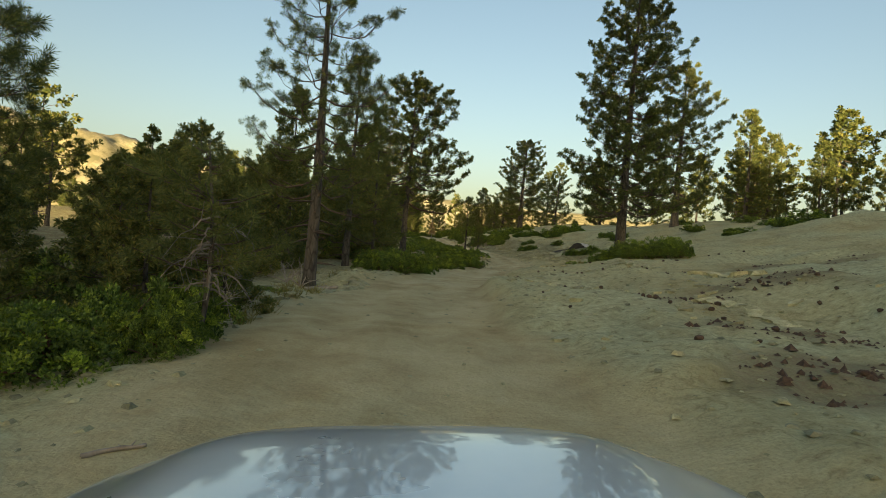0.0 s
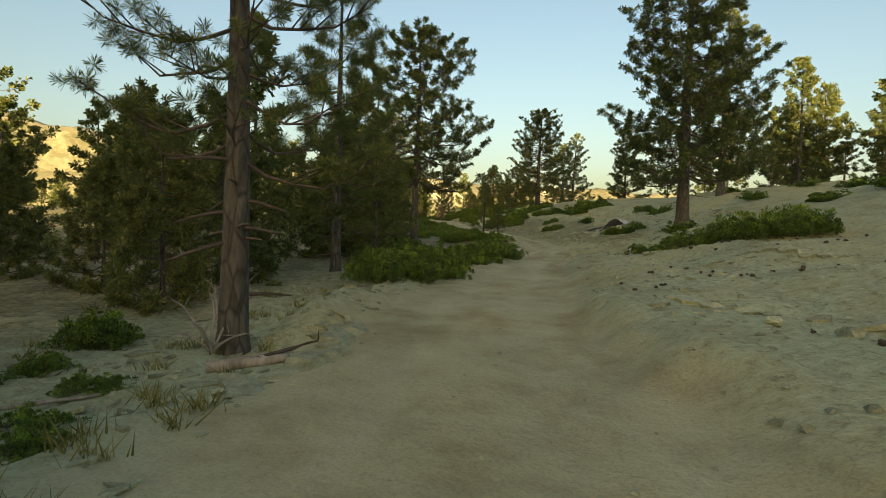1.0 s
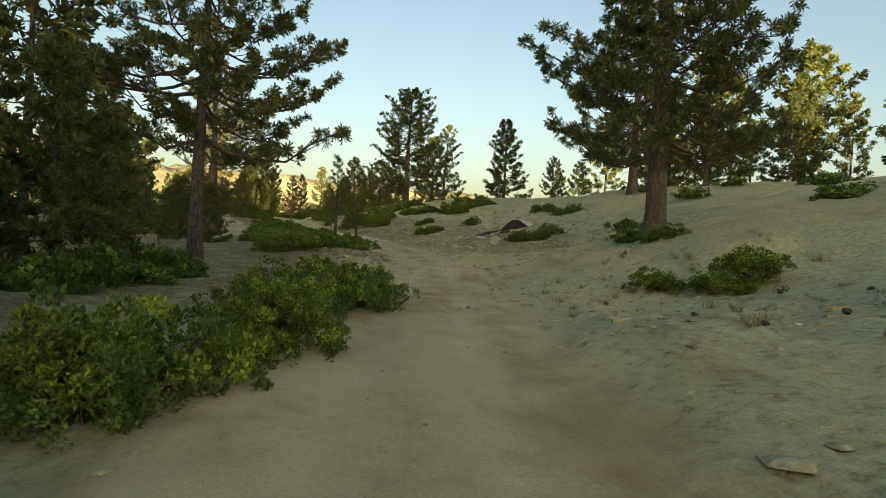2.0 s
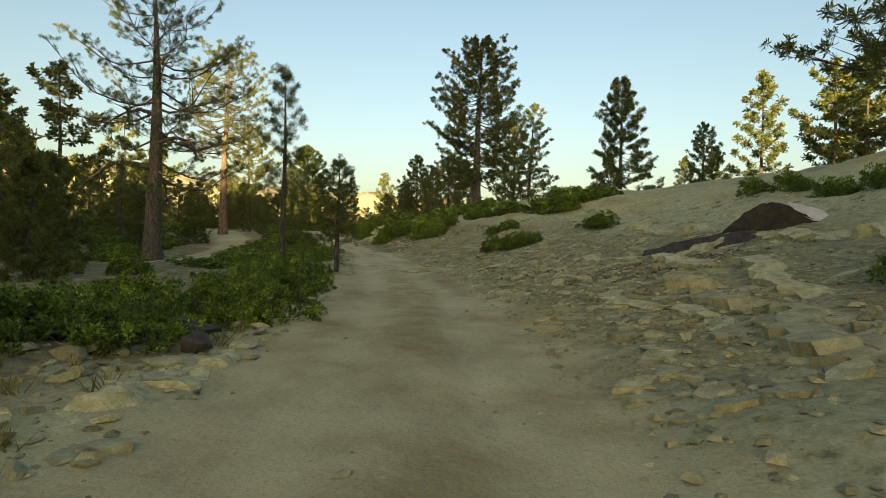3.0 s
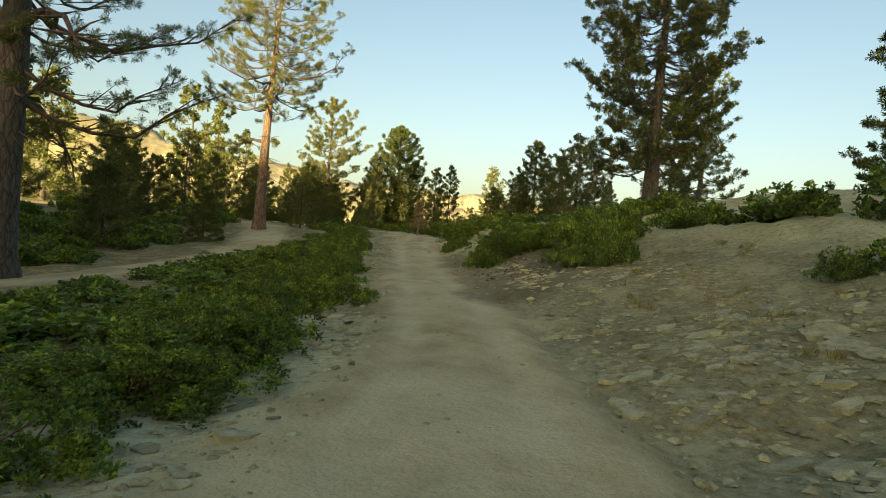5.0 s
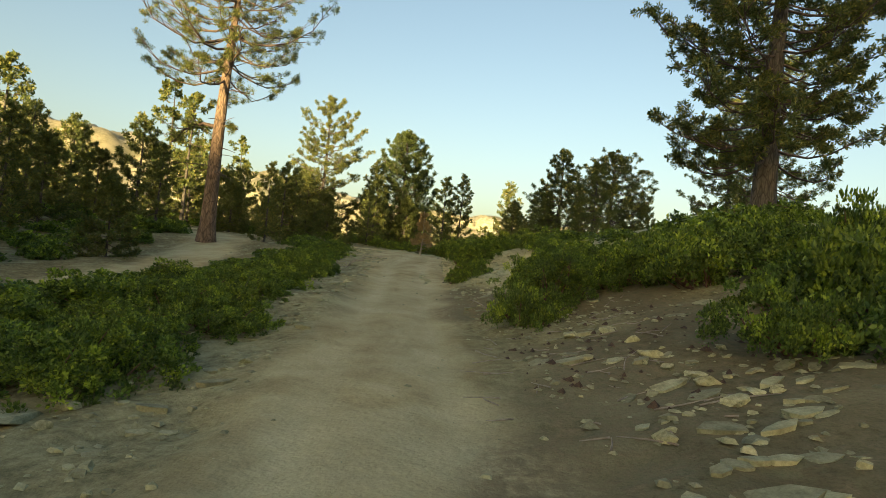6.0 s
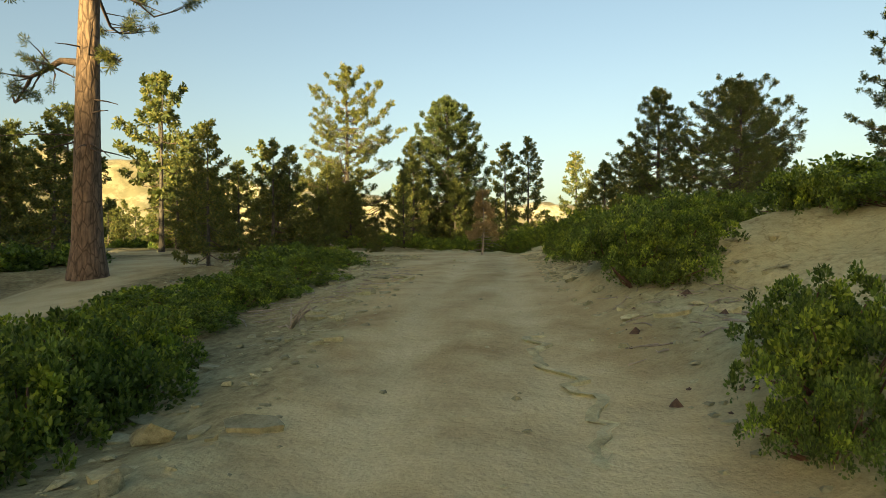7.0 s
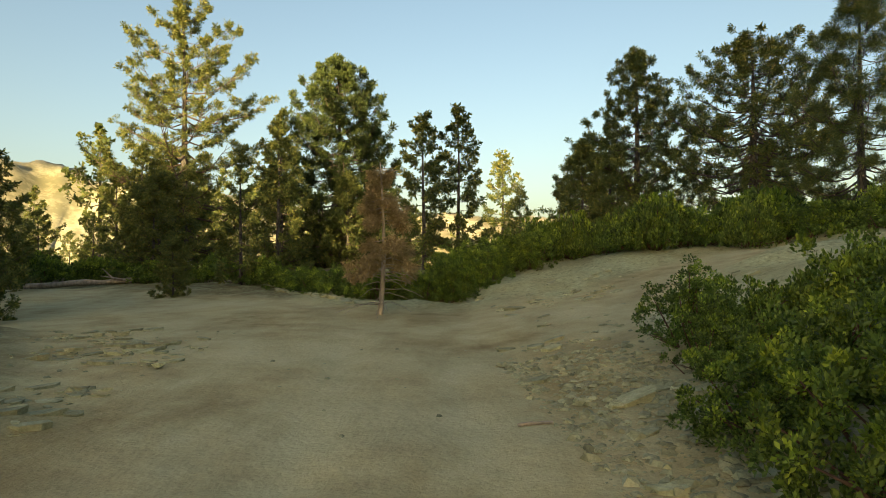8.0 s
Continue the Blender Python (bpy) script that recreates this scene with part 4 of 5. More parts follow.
# ---- stones ----
def stone_mesh(seed, flat, points=16):
    """An angular block: the hull of points on a squashed ball, roughly a metre across."""
    rr = random.Random(seed)
    bm = bmesh.new()
    for _ in range(points):
        v = Vector((rr.gauss(0, 1), rr.gauss(0, 1), rr.gauss(0, 1))).normalized()
        k = rr.uniform(0.42, 0.55)
        bm.verts.new((v.x * k * rr.uniform(0.85, 1.2), v.y * k * 0.75, v.z * k * flat))
    bmesh.ops.convex_hull(bm, input=bm.verts)
    for v in [v for v in bm.verts if not v.link_faces]:
        bm.verts.remove(v)
    me = bpy.data.meshes.new("stone")
    bm.to_mesh(me)
    bm.free()
    me.materials.append(GRANITE)
    return me


STONES = [stone_mesh(100 + i, f) for i, f in enumerate((0.6, 0.5, 0.42, 0.6, 0.38, 0.5))]
SLABS = [stone_mesh(120 + i, f, 20) for i, f in enumerate((0.16, 0.2, 0.13, 0.24))]


def lie(x, y, reach):
    """The slope of the ground under a thing of that reach, as a turn."""
    gx = float(land(x + reach, y) - land(x - reach, y)) / (2 * reach)
    gy = float(land(x, y + reach) - land(x, y - reach)) / (2 * reach)
    return Vector((0, 0, 1)).rotation_difference(Vector((-gx, -gy, 1))).to_matrix().to_4x4()


RUBBLE = Soup()


def rock(x, y, size, slab=False, tilt=12.0, label="", single=True):
    rr = random.Random(int(x * 1000) * 31 + int(y * 1000))
    kinds = SLABS if slab else STONES
    me = kinds[rr.randrange(len(kinds))]
    wide = rr.uniform(0.8, 1.2)
    reach = size * 0.4
    low = min(float(height(x + i * reach, y + j * reach)) for i in (-1, 0, 1) for j in (-1, 0, 1))
    mid = float(height(x, y))
    z = 0.5 * (mid + low) + size * (0.06 if slab else 0.17)
    m = pose(x, y, z) @ lie(x, y, max(0.3, reach)) @ pose(0, 0, 0, rr.uniform(-tilt, tilt), rr.uniform(-tilt, tilt), rr.uniform(0, 360)) @ Matrix.Diagonal((size * wide, size / wide, size, 1))
    if not single:
        RUBBLE.add([m @ v.co for v in me.vertices], [list(p.vertices) for p in me.polygons])
        return None
    ob = new("rock_slab" if slab else "stone", me)
    ob.matrix_world = m
    return tagged(ob, label or ("flat pale granite slab lying in the slope" if slab else "angular tan granite stone on the ground"), "rock", "slabs on the slope" if slab else "loose stones by the trail")


# stones that stand out
for x, y, s in ((3.8, 16.4, 0.42), (3.2, 17.0, 0.3), (9.3, 76.8, 0.38), (7.7, 85.1, 0.32), (10.1, 85.5, 0.36), (9.4, 81.6, 0.32), (8.7, 80.4, 0.28), (5.6, 103.2, 0.34), (6.2, 103.1, 0.38), (6.4, 101.1, 0.32),
                (6.5, 100.6, 0.2), (6.7, 100.2, 0.24), (6.7, 99.0, 0.28), (7.0, 99.3, 0.22), (5.9, 98.2, 0.22), (-1.5, 109.5, 0.36), (-0.5, 104.1, 0.3), (-0.2, 104.4, 0.26)):
    rock(x, y, s)
for x, y, s in ((-0.1, 103.9, 0.16), (0.2, 104.1, 0.17), (-0.3, 105.2, 0.16), (-1.9, 114.7, 0.34), (8.7, 68.2, 0.36), (9.7, 68.3, 0.4), (10.3, 68.6, 0.42), (9.1, 68.2, 0.26), (3.4, 83.8, 0.34), (7.8, 84.3, 0.34), (10.1, 85.0, 0.5),
                (-5.9, 138.0, 0.24), (-3.3, 133.0, 0.16), (0.6, 131.6, 0.36), (0.3, 136.3, 0.24), (1.6, 95.5, 0.3), (0.4, 98.5, 0.3), (7.2, 96.6, 0.36), (6.8, 96.6, 0.26), (6.4, 95.6, 0.28), (7.9, 95.2, 0.4), (6.7, 99.8, 0.26)):
    rock(x, y, s)
rock(0.15, 98.1, 0.8, True, 14, label="big upright pale stone at the foot of the scrub")
for x, y, s in ((9.9, 77.0, 1.0), (8.0, 77.7, 1.1), (10.6, 76.2, 0.8), (8.9, 97.3, 0.8), (11.5, 78.5, 0.9), (9.0, 75.2, 0.7), (12.4, 74.5, 1.2), (3.4, 64.0, 0.5), (3.0, 62.6, 0.5), (3.9, 63.2, 0.4), (2.6, 61.0, 0.5)):
    rock(x, y, s, True, 4)


def strew(seed, count, y0, y1, d0, d1, small, large, slab_share=0.15, single=True):
    """Stones over a stretch of the trail's side, more of them small."""
    rr = random.Random(seed)
    for _ in range(count):
        y = rr.uniform(y0, y1)
        x = float(np.interp(y, *TAB_X)) + d0 + (d1 - d0) * rr.random() ** 1.2
        s = small + (large - small) * rr.random() ** 3
        slab = rr.random() < slab_share
        rock(x, y, s * (1.6 if slab else 1.0), slab, 7 if slab else 20, single=single)


strew(201, 90, 62, 88, 1.9, 6.5, 0.09, 0.32, 0.3)
strew(214, 60, 66, 80, 2.3, 6.0, 0.08, 0.28, 0.2, single=False)
strew(212, 150, 60, 90, 2.0, 9.0, 0.09, 0.24, 0.8, single=False)
strew(216, 520, 62, 84, 2.2, 6.5, 0.07, 0.27, 0.15, single=False)
strew(217, 220, 66, 77, 2.1, 5.0, 0.08, 0.28, 0.1, single=False)
strew(218, 70, 97, 112, 1.9, 5.5, 0.08, 0.32, 0.4, single=False)
strew(219, 60, 112, 126, 2.0, 5.5, 0.08, 0.3, 0.5, single=False)
strew(213, 40, 36, 60, 1.8, 8.0, 0.12, 0.34, 0.8, single=False)
strew(215, 50, 58, 65, -4.6, -1.9, 0.07, 0.26, 0.2)
strew(220, 280, 54, 66, -5.2, -1.9, 0.10, 0.42, 0.3, single=False)
strew(202, 30, 54, 65, -4.2, -1.8, 0.14, 0.45, 0.4)
strew(203, 30, 91, 104, 2.4, 6.0, 0.08, 0.3, 0.1)
strew(204, 26, 96, 107, -3.4, -1.7, 0.07, 0.26, 0.0)
strew(205, 24, 108, 124, 1.7, 4.4, 0.08, 0.3, 0.4)
strew(206, 20, 124, 140, 1.6, 3.6, 0.07, 0.28, 0.2)
strew(207, 14, 108, 124, -2.8, -1.7, 0.07, 0.22, 0.0)
strew(208, 18, 8, 34, -2.9, -1.9, 0.1, 0.4, 0.4)
strew(221, 40, 17, 25, -5.5, -2.2, 0.07, 0.26, 0.3, single=False)
strew(209, 16, 10, 48, 2.4, 9.0, 0.1, 0.3, 0.6)
strew(210, 24, 128, 140, -6.5, -3.4, 0.06, 0.18, 0.5)
strew(211, 16, 78, 96, -2.4, -1.4, 0.1, 0.4, 0.5)
tagged(new("rubble", RUBBLE.mesh("rubble", GRANITE)), "loose tan rubble and broken slabs on the slope", "rubble", kind="stuff")


def gravel():
    """Small stones and chips, too many to count."""
    rng = np.random.RandomState(77)
    spans = ((1500, -3, 36, 2.2, 9), (700, 2, 34, -4.5, -1.8), (900, 40, 60, -6, 8), (8500, 58, 90, 1.6, 8.5), (900, 54, 72, -4.8, -1.8), (1200, 88, 106, 1.8, 7), (600, 92, 124, -3.4, -1.5),
             (1500, 104, 140, 1.6, 4.5), (700, 122, 142, -10, -3.2), (900, 0, 140, -1.8, 1.8), (700, 76, 97, -2.6, -1.2), (900, 86, 100, 6, 14), (1800, 132.5, 138.5, 1.5, 3.3), (900, 124, 131, 1.5, 2.8))
    d = np.array([[1, 0, -0.1], [0.1, 0.9, -0.1], [-1, 0.1, -0.1], [-0.1, -0.9, -0.1], [0.5, 0.1, 0.5], [-0.3, 0.4, 0.55], [-0.2, -0.45, 0.45]])
    f = np.array([[0, 1, 4], [1, 5, 4], [1, 2, 5], [2, 6, 5], [2, 3, 6], [3, 0, 6], [0, 4, 6], [4, 5, 6]])
    vs, fs, base = [], [], 0
    for count, y0, y1, d0, d1 in spans:
        y = rng.uniform(y0, y1, count)
        x = np.interp(y, *TAB_X) + rng.uniform(d0, d1, count)
        size = 0.018 + 0.08 * rng.rand(count) ** 2.4
        if d1 < 2 and d0 > -2:
            size *= 0.55
        z = height(x, y)
        a = rng.uniform(0, 6.28, count)
        sh = d[None] * rng.uniform(0.7, 1.25, (count, 7, 1)) * size[:, None, None]
        vx = sh[..., 0] * np.cos(a)[:, None] - sh[..., 1] * np.sin(a)[:, None] + x[:, None]
        vy = sh[..., 0] * np.sin(a)[:, None] + sh[..., 1] * np.cos(a)[:, None] + y[:, None]
        vz = sh[..., 2] * rng.uniform(0.4, 0.9, (count, 1)) + (z + size * 0.08)[:, None]
        vs.append(np.stack([vx, vy, vz], -1).reshape(-1, 3))
        fs.append((f[None] + (np.arange(count) * 7)[:, None, None] + base).reshape(-1, 3))
        base += count * 7
    me = mesh_from("gravel", np.concatenate(vs), np.concatenate(fs), GRANITE)
    return tagged(new("gravel", me), "scattered tan gravel and stone chips", "gravel", kind="stuff")


gravel()


def plates():
    """Thin shards of bedded rock lying in the slope, too many to count."""
    rng = np.random.RandomState(78)
    spans = ((5200, 58, 92, 1.8, 9.0), (2200, 56, 96, 8, 17), (500, 34, 58, 2.0, 9.0), (420, 6, 36, 2.6, 9.0), (420, 9, 36, -4.2, -1.9), (260, 54, 70, -4.4, -1.9), (330, 76, 92, -2.9, -1.5), (420, 88, 106, 2.0, 6.5),
             (500, 106, 140, 1.7, 5.0), (200, 96, 126, -3.0, -1.6), (900, 124, 142, -7, -3.2), (160, 140, 152, 2.5, 7))
    a = np.arange(6) * np.pi / 3
    shard = []
    for k in range(8):
        q = np.random.RandomState(300 + k).uniform(0.75, 1.2, 6)
        ring = np.stack([q * np.cos(a) * 1.35, q * np.sin(a) * 0.75], 1)
        lo, hi = np.column_stack([ring * 0.92, np.full(6, -0.25)]), np.column_stack([ring, np.full(6, 0.36)])
        shard.append(mesh_from("rock_plate", np.concatenate([lo, hi]), [[6, 7, 8, 9, 10, 11]] + [[i, (i + 1) % 6, 6 + (i + 1) % 6, 6 + i] for i in range(6)], GRANITE))
    single = 0
    vs, fs, base = [], [], 0
    top = [[6, 7, 8, 9, 10, 11]]
    rim = [[k, (k + 1) % 6, 6 + (k + 1) % 6, 6 + k] for k in range(6)]
    for count, y0, y1, d0, d1 in spans:
        y = rng.uniform(y0, y1, count)
        x = np.interp(y, *TAB_X) + d0 + (d1 - d0) * rng.rand(count)
        keep = value_noise(x * 0.55, y * 0.8, 41) + 0.5 * value_noise(x * 1.6, y * 2.2, 42) > 0.62
        x, y = x[keep], y[keep]
        for px, py, pz in zip(x, y, height(x, y)):
            size = 0.04 + 0.15 * rng.rand() ** 2.8
            r = size * rng.uniform(0.7, 1.2, 6)
            turn = rng.normal(0.15, 0.5)
            lx, ly = r * np.cos(a) * 1.35, r * np.sin(a) * 0.75
            ex, ey = lx * math.cos(turn) - ly * math.sin(turn), lx * math.sin(turn) + ly * math.cos(turn)
            sx, sy = float(land(px + 0.3, py) - land(px - 0.3, py)) / 0.6 + rng.normal(0, 0.10), float(land(px, py + 0.3) - land(px, py - 0.3)) / 0.6 + rng.normal(0, 0.10)
            thick = size * rng.uniform(0.12, 0.36)
            if single < 300 and 64 < py < 86 and size > 0.08 and px - float(np.interp(py, *TAB_X)) < 6:
                ob = part("rock_plate", shard[single % 8], GROUND)
                tip = Vector((0, 0, 1)).rotation_difference(Vector((-sx, -sy, 1))).to_matrix().to_4x4()
                ob.matrix_local = pose(px, py, pz) @ tip @ pose(0, 0, 0, 0, 0, math.degrees(turn)) @ Matrix.Diagonal((size, size, thick * 2.4, 1))
                single += 1
                continue
            lo = np.stack([px + ex * 0.92, py + ey * 0.92, pz + ex * sx + ey * sy - 0.03 + 0 * ex], 1)
            hi = np.stack([px + ex, py + ey, pz + ex * sx + ey * sy + thick + rng.normal(0, 0.006, 6)], 1)
            vs.append(np.concatenate([lo, hi]))
            fs.extend([[k + base for k in f] for f in top + rim])
            base += 12
    me = mesh_from("rock_plates", np.concatenate(vs), fs, GRANITE)
    return tagged(new("rock_plates", me), "thin tan plates of bedded rock in the slope", "rock", kind="stuff")


plates()


# the jutting rock on the slope, its near-black colour painting the hollow's shade
SHADE_ROCK = plain_grain("shade_rock", (0.018, 0.018, 0.017), (0.062, 0.06, 0.054), 5.0)
PALE_ROCK = plain_grain("pale_rock", (0.36, 0.36, 0.35), (0.56, 0.55, 0.52), 7.0)


def hull_rock(name, points, label):
    bm = bmesh.new()
    for p in points:
        bm.verts.new(p)
    bmesh.ops.convex_hull(bm, input=bm.verts)
    bmesh.ops.subdivide_edges(bm, edges=bm.edges[:], cuts=4, use_grid_fill=True)
    rough = random.Random(len(points))
    for v in bm.verts:
        v.co += Vector((rough.uniform(-1, 1), rough.uniform(-1, 1), rough.uniform(-1, 1))) * 0.035
    me = bpy.data.meshes.new(name)
    bm.to_mesh(me)
    bm.free()
    me.materials.append(SHADE_ROCK)
    return tagged(new(name, me), label, "rock")


def jutting_rock():
    z = float(height(16.1, 70.6))
    ob = hull_rock("jutting_rock", ((-1.5, 0.0, -0.35), (-1.1, 0.1, 0.08), (-0.75, -0.15, 0.42), (-0.3, -0.2, 0.66), (0.02, -0.25, 0.7), (0.6, -0.1, 0.36), (1.2, 0.0, 0.0), (1.1, 0.2, -0.4),
                                    (-0.2, 0.35, -0.4), (-1.1, 1.3, 0.0), (-0.2, 1.5, 0.62), (1.1, 1.3, 0.2)), "rock wedge jutting from the slope, its shade painted near black")
    ob.matrix_world = pose(16.1, 70.6, z, 0, 0, -34)
    slab = SLABS[1].copy()
    slab.materials.clear()
    slab.materials.append(PALE_ROCK)
    lid = part("cap", slab, ob, "pale flat slab leaning on top")
    lid.matrix_local = pose(0.7, 0.2, 0.48, 30, 28, 0) @ Matrix.Diagonal((1.35, 1.1, 0.8, 1))
    # near-black low rock added in place of the shaded bank
    low = hull_rock("low_shade_rock", ((-1.5, -0.2, -0.3), (-1.3, 0.1, 0.02), (-0.4, 0.1, 0.2), (0.6, 0.2, 0.3), (1.4, 0.3, 0.36), (1.6, 0.0, 0.1), (1.3, -0.35, -0.15), (-0.2, -0.4, -0.2), (-0.9, 0.8, 0.0), (1.2, 0.9, 0.3)),
                    "low dark rock set in for the shaded bank below the wedge")
    low.matrix_world = pose(14.2, 71.0, float(height(14.2, 71.0)) + 0.06, 0, -6, -20)


jutting_rock()
# near-black stones added where the hollow under the hedge lies in shade
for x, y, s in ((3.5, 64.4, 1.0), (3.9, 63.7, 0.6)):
    shade_boulder = rock(x, y, s, False, 10, "dark boulder set in for the shaded hollow under the hedge")
    shade_boulder.name = "boulder"
    shade_boulder.data = shade_boulder.data.copy()
    shade_boulder.data.materials[0] = SHADE_ROCK


# ---- ledges: the broken edges of the bedded rock ----
def ledge(seed, high, deep, *line):
    """A low broken step along a line, its edge on the lower side, running flush into the ground on the upper side."""
    rng = np.random.RandomState(seed)
    p = np.array(line, float)
    far = np.concatenate([[0], np.cumsum(np.hypot(*np.diff(p, axis=0).T))])
    s = np.arange(0, far[-1], 0.11)
    x, y = np.interp(s, far, p[:, 0]), np.interp(s, far, p[:, 1])
    tx, ty = np.gradient(x), np.gradient(y)
    q = np.hypot(tx, ty) + 1e-9
    nx, ny = -ty / q, tx / q
    if land(x + nx, y + ny).mean() < land(x - nx, y - ny).mean():
        nx, ny = -nx, -ny
    jag = np.repeat(rng.normal(0, 0.10, len(s) // 3 + 1), 3)[:len(s)] + rng.normal(0, 0.03, len(s)) + 0.18 * np.sin(s * 1.7 + seed)
    ends = np.clip(np.minimum(s, far[-1] - s) / 0.5, 0, 1)
    rise = high * ends * np.clip(0.6 + np.repeat(rng.normal(0, 0.4, len(s) // 5 + 1), 5)[:len(s)], 0.08, 1.4)
    rows = []
    for off, up in ((0.07, -0.12), (0.03, 0.35), (-0.02, 1.0), (0.12, 1.08), (0.45, 0.8), (1.0, -0.5)):
        o = off * (deep if off > 0.2 else 0.6) + jag * (1 if off < 0.9 else 0.3)
        gx, gy = x + nx * o, y + ny * o
        base = height(x + nx * jag, y + ny * jag)
        lift = rise * up if up > 0 else np.full(len(s), up * 0.3)
        rows.append(np.stack([gx, gy, np.where(off < 0.2, base, height(gx, gy)) + lift], 1))
    g = np.array(rows)
    nr, nc = g.shape[:2]
    i, j = np.meshgrid(np.arange(nr - 1), np.arange(nc - 1), indexing="ij")
    a = (i * nc + j).ravel()
    ob = new("rock_ledge", mesh_from("rock_ledge", g.reshape(-1, 3), np.stack([a, a + 1, a + nc + 1, a + nc], 1), GRANITE))
    return tagged(ob, "low broken ledge of tan bedded rock in the slope", "rock", "ledges of bedded rock")


ledge(1, 0.16, 0.9, (11.9, 74.5), (12.5, 70.1), (12.7, 66.9), (12.2, 64.1))
ledge(2, 0.17, 0.9, (11.4, 66.9), (11.1, 64.4), (10.6, 62.3), (10.4, 61.0))
ledge(3, 0.12, 0.8, (9.8, 66.7), (10.3, 65.2), (10.3, 63.3))
ledge(4, 0.2, 1.0, (13.2, 70.1), (15.1, 71.0), (15.9, 69.4), (15.8, 67.2))
ledge(5, 0.18, 1.0, (15.7, 79.5), (15.3, 76.1), (15.5, 73.8))
ledge(6, 0.07, 0.5, (5.6, 77.7), (6.5, 77.4), (7.4, 77.6), (8.4, 77.2))
ledge(8, 0.12, 0.8, (-13.1, 155.0), (-10.1, 153.3), (-7.0, 149.7), (-5.1, 146.9))
ledge(11, 0.10, 0.35, (4.0, 60.4), (4.2, 61.6), (4.2, 62.4), (4.4, 63.4))
ledge(12, 0.12, 0.8, (6.9, 18.1), (8.0, 15.0), (9.3, 13.8))
ledge(13, 0.08, 0.7, (5.0, 12.5), (5.7, 11.4), (6.0, 9.9))
ledge(15, 0.12, 0.8, (4.7, 26.4), (7.3, 26.5), (8.6, 23.6))
ledge(16, 0.07, 0.6, (2.9, 19.8), (3.1, 18.2), (3.8, 17.6))
ledge(17, 0.16, 0.6, (-3.0, 14.6), (-2.9, 16.7), (-2.6, 18.6))
ledge(18, 0.08, 0.4, (3.6, 112.4), (4.4, 114.6), (5.2, 115.7))
ledge(22, 0.04, 0.2, (0.7, 118.6), (0.9, 116.9), (1.1, 115.6), (1.35, 114.6))
ledge(23, 0.07, 0.4, (4.1, 110.4), (4.7, 112.2), (5.6, 113.6))
ledge(20, 0.14, 0.9, (13.6, 86.0), (13.0, 83.2), (12.6, 80.8))
ledge(21, 0.1, 0.8, (10.4, 91.0), (10.2, 88.6), (9.8, 86.4))


# ---- dead wood ----
def log(name, label, x, y, turn, length, radius, mat, bend=0.05, stubs=2, seed=1):
    rr = np.random.RandomState(seed)
    s = np.linspace(0, 1, 9)
    soup = Soup()
    p = np.stack([(s - 0.5) * length, bend * length * np.sin(s * 3.1), radius * 0.75 + 0 * s], 1) + rr.normal(0, radius * 0.12, (9, 3))
    soup.tube(p, radius * (1 - 0.35 * s) * (1 + rr.normal(0, 0.06, 9)), 9)
    for _ in range(stubs):
        i = rr.randint(2, 8)
        q = rr.normal(0, 1, 3)
        q[2] = abs(q[2]) * 0.6
        q /= np.linalg.norm(q)
        u = np.linspace(0, 1, 4)[:, None]
        soup.tube(p[i] + q * u * length * rr.uniform(0.12, 0.3), radius * 0.4 * (1 - 0.8 * u[:, 0]), 5)
    ob = new(name, soup.mesh(name, mat, True))
    gx, gy = math.cos(radians(turn)) * length / 2, math.sin(radians(turn)) * length / 2
    rise = math.degrees(math.atan2(float(height(x + gx, y + gy) - height(x - gx, y - gy)), length))
    ob.matrix_world = pose(x, y, float(height(x + gx, y + gy) + height(x - gx, y - gy)) / 2, 0, -rise, turn)
    return tagged(ob, label, "dead wood", "dead wood on the ground")


log("log", "pale barkless log at the foot of a pine", -3.35, 15.9, 8, 0.95, 0.085, GREY_WOOD, 0.03, 1, 3)
log("stick", "short forked pale stick on the dirt", -2.0, 3.65, 35, 0.36, 0.02, GREY_WOOD, 0.08, 3, 4)
log("stick", "thin grey stick beside the trail", -3.0, 16.9, 50, 1.3, 0.03, TWIG, 0.06, 3, 5)
log("stick", "thin grey stick beside the trail", -5.2, 14.6, 30, 1.6, 0.03, GREY_WOOD, 0.05, 2, 6)
log("log", "half-buried pale root along the ground", -4.6, 13.0, 42, 1.7, 0.06, GREY_WOOD, 0.05, 1, 7)
log("stick", "dead stick on the bank", -0.95, 135.6, 12, 0.34, 0.02, GREY_WOOD, 0.04, 1, 8)
log("log", "grey fallen trunk behind the junction scrub", -19, 155, 10, 5.0, 0.16, GREY_WOOD, 0.03, 4, 9)
log("log", "grey fallen trunk behind the junction scrub", -13, 156, -8, 3.5, 0.13, GREY_WOOD, 0.05, 3, 10)


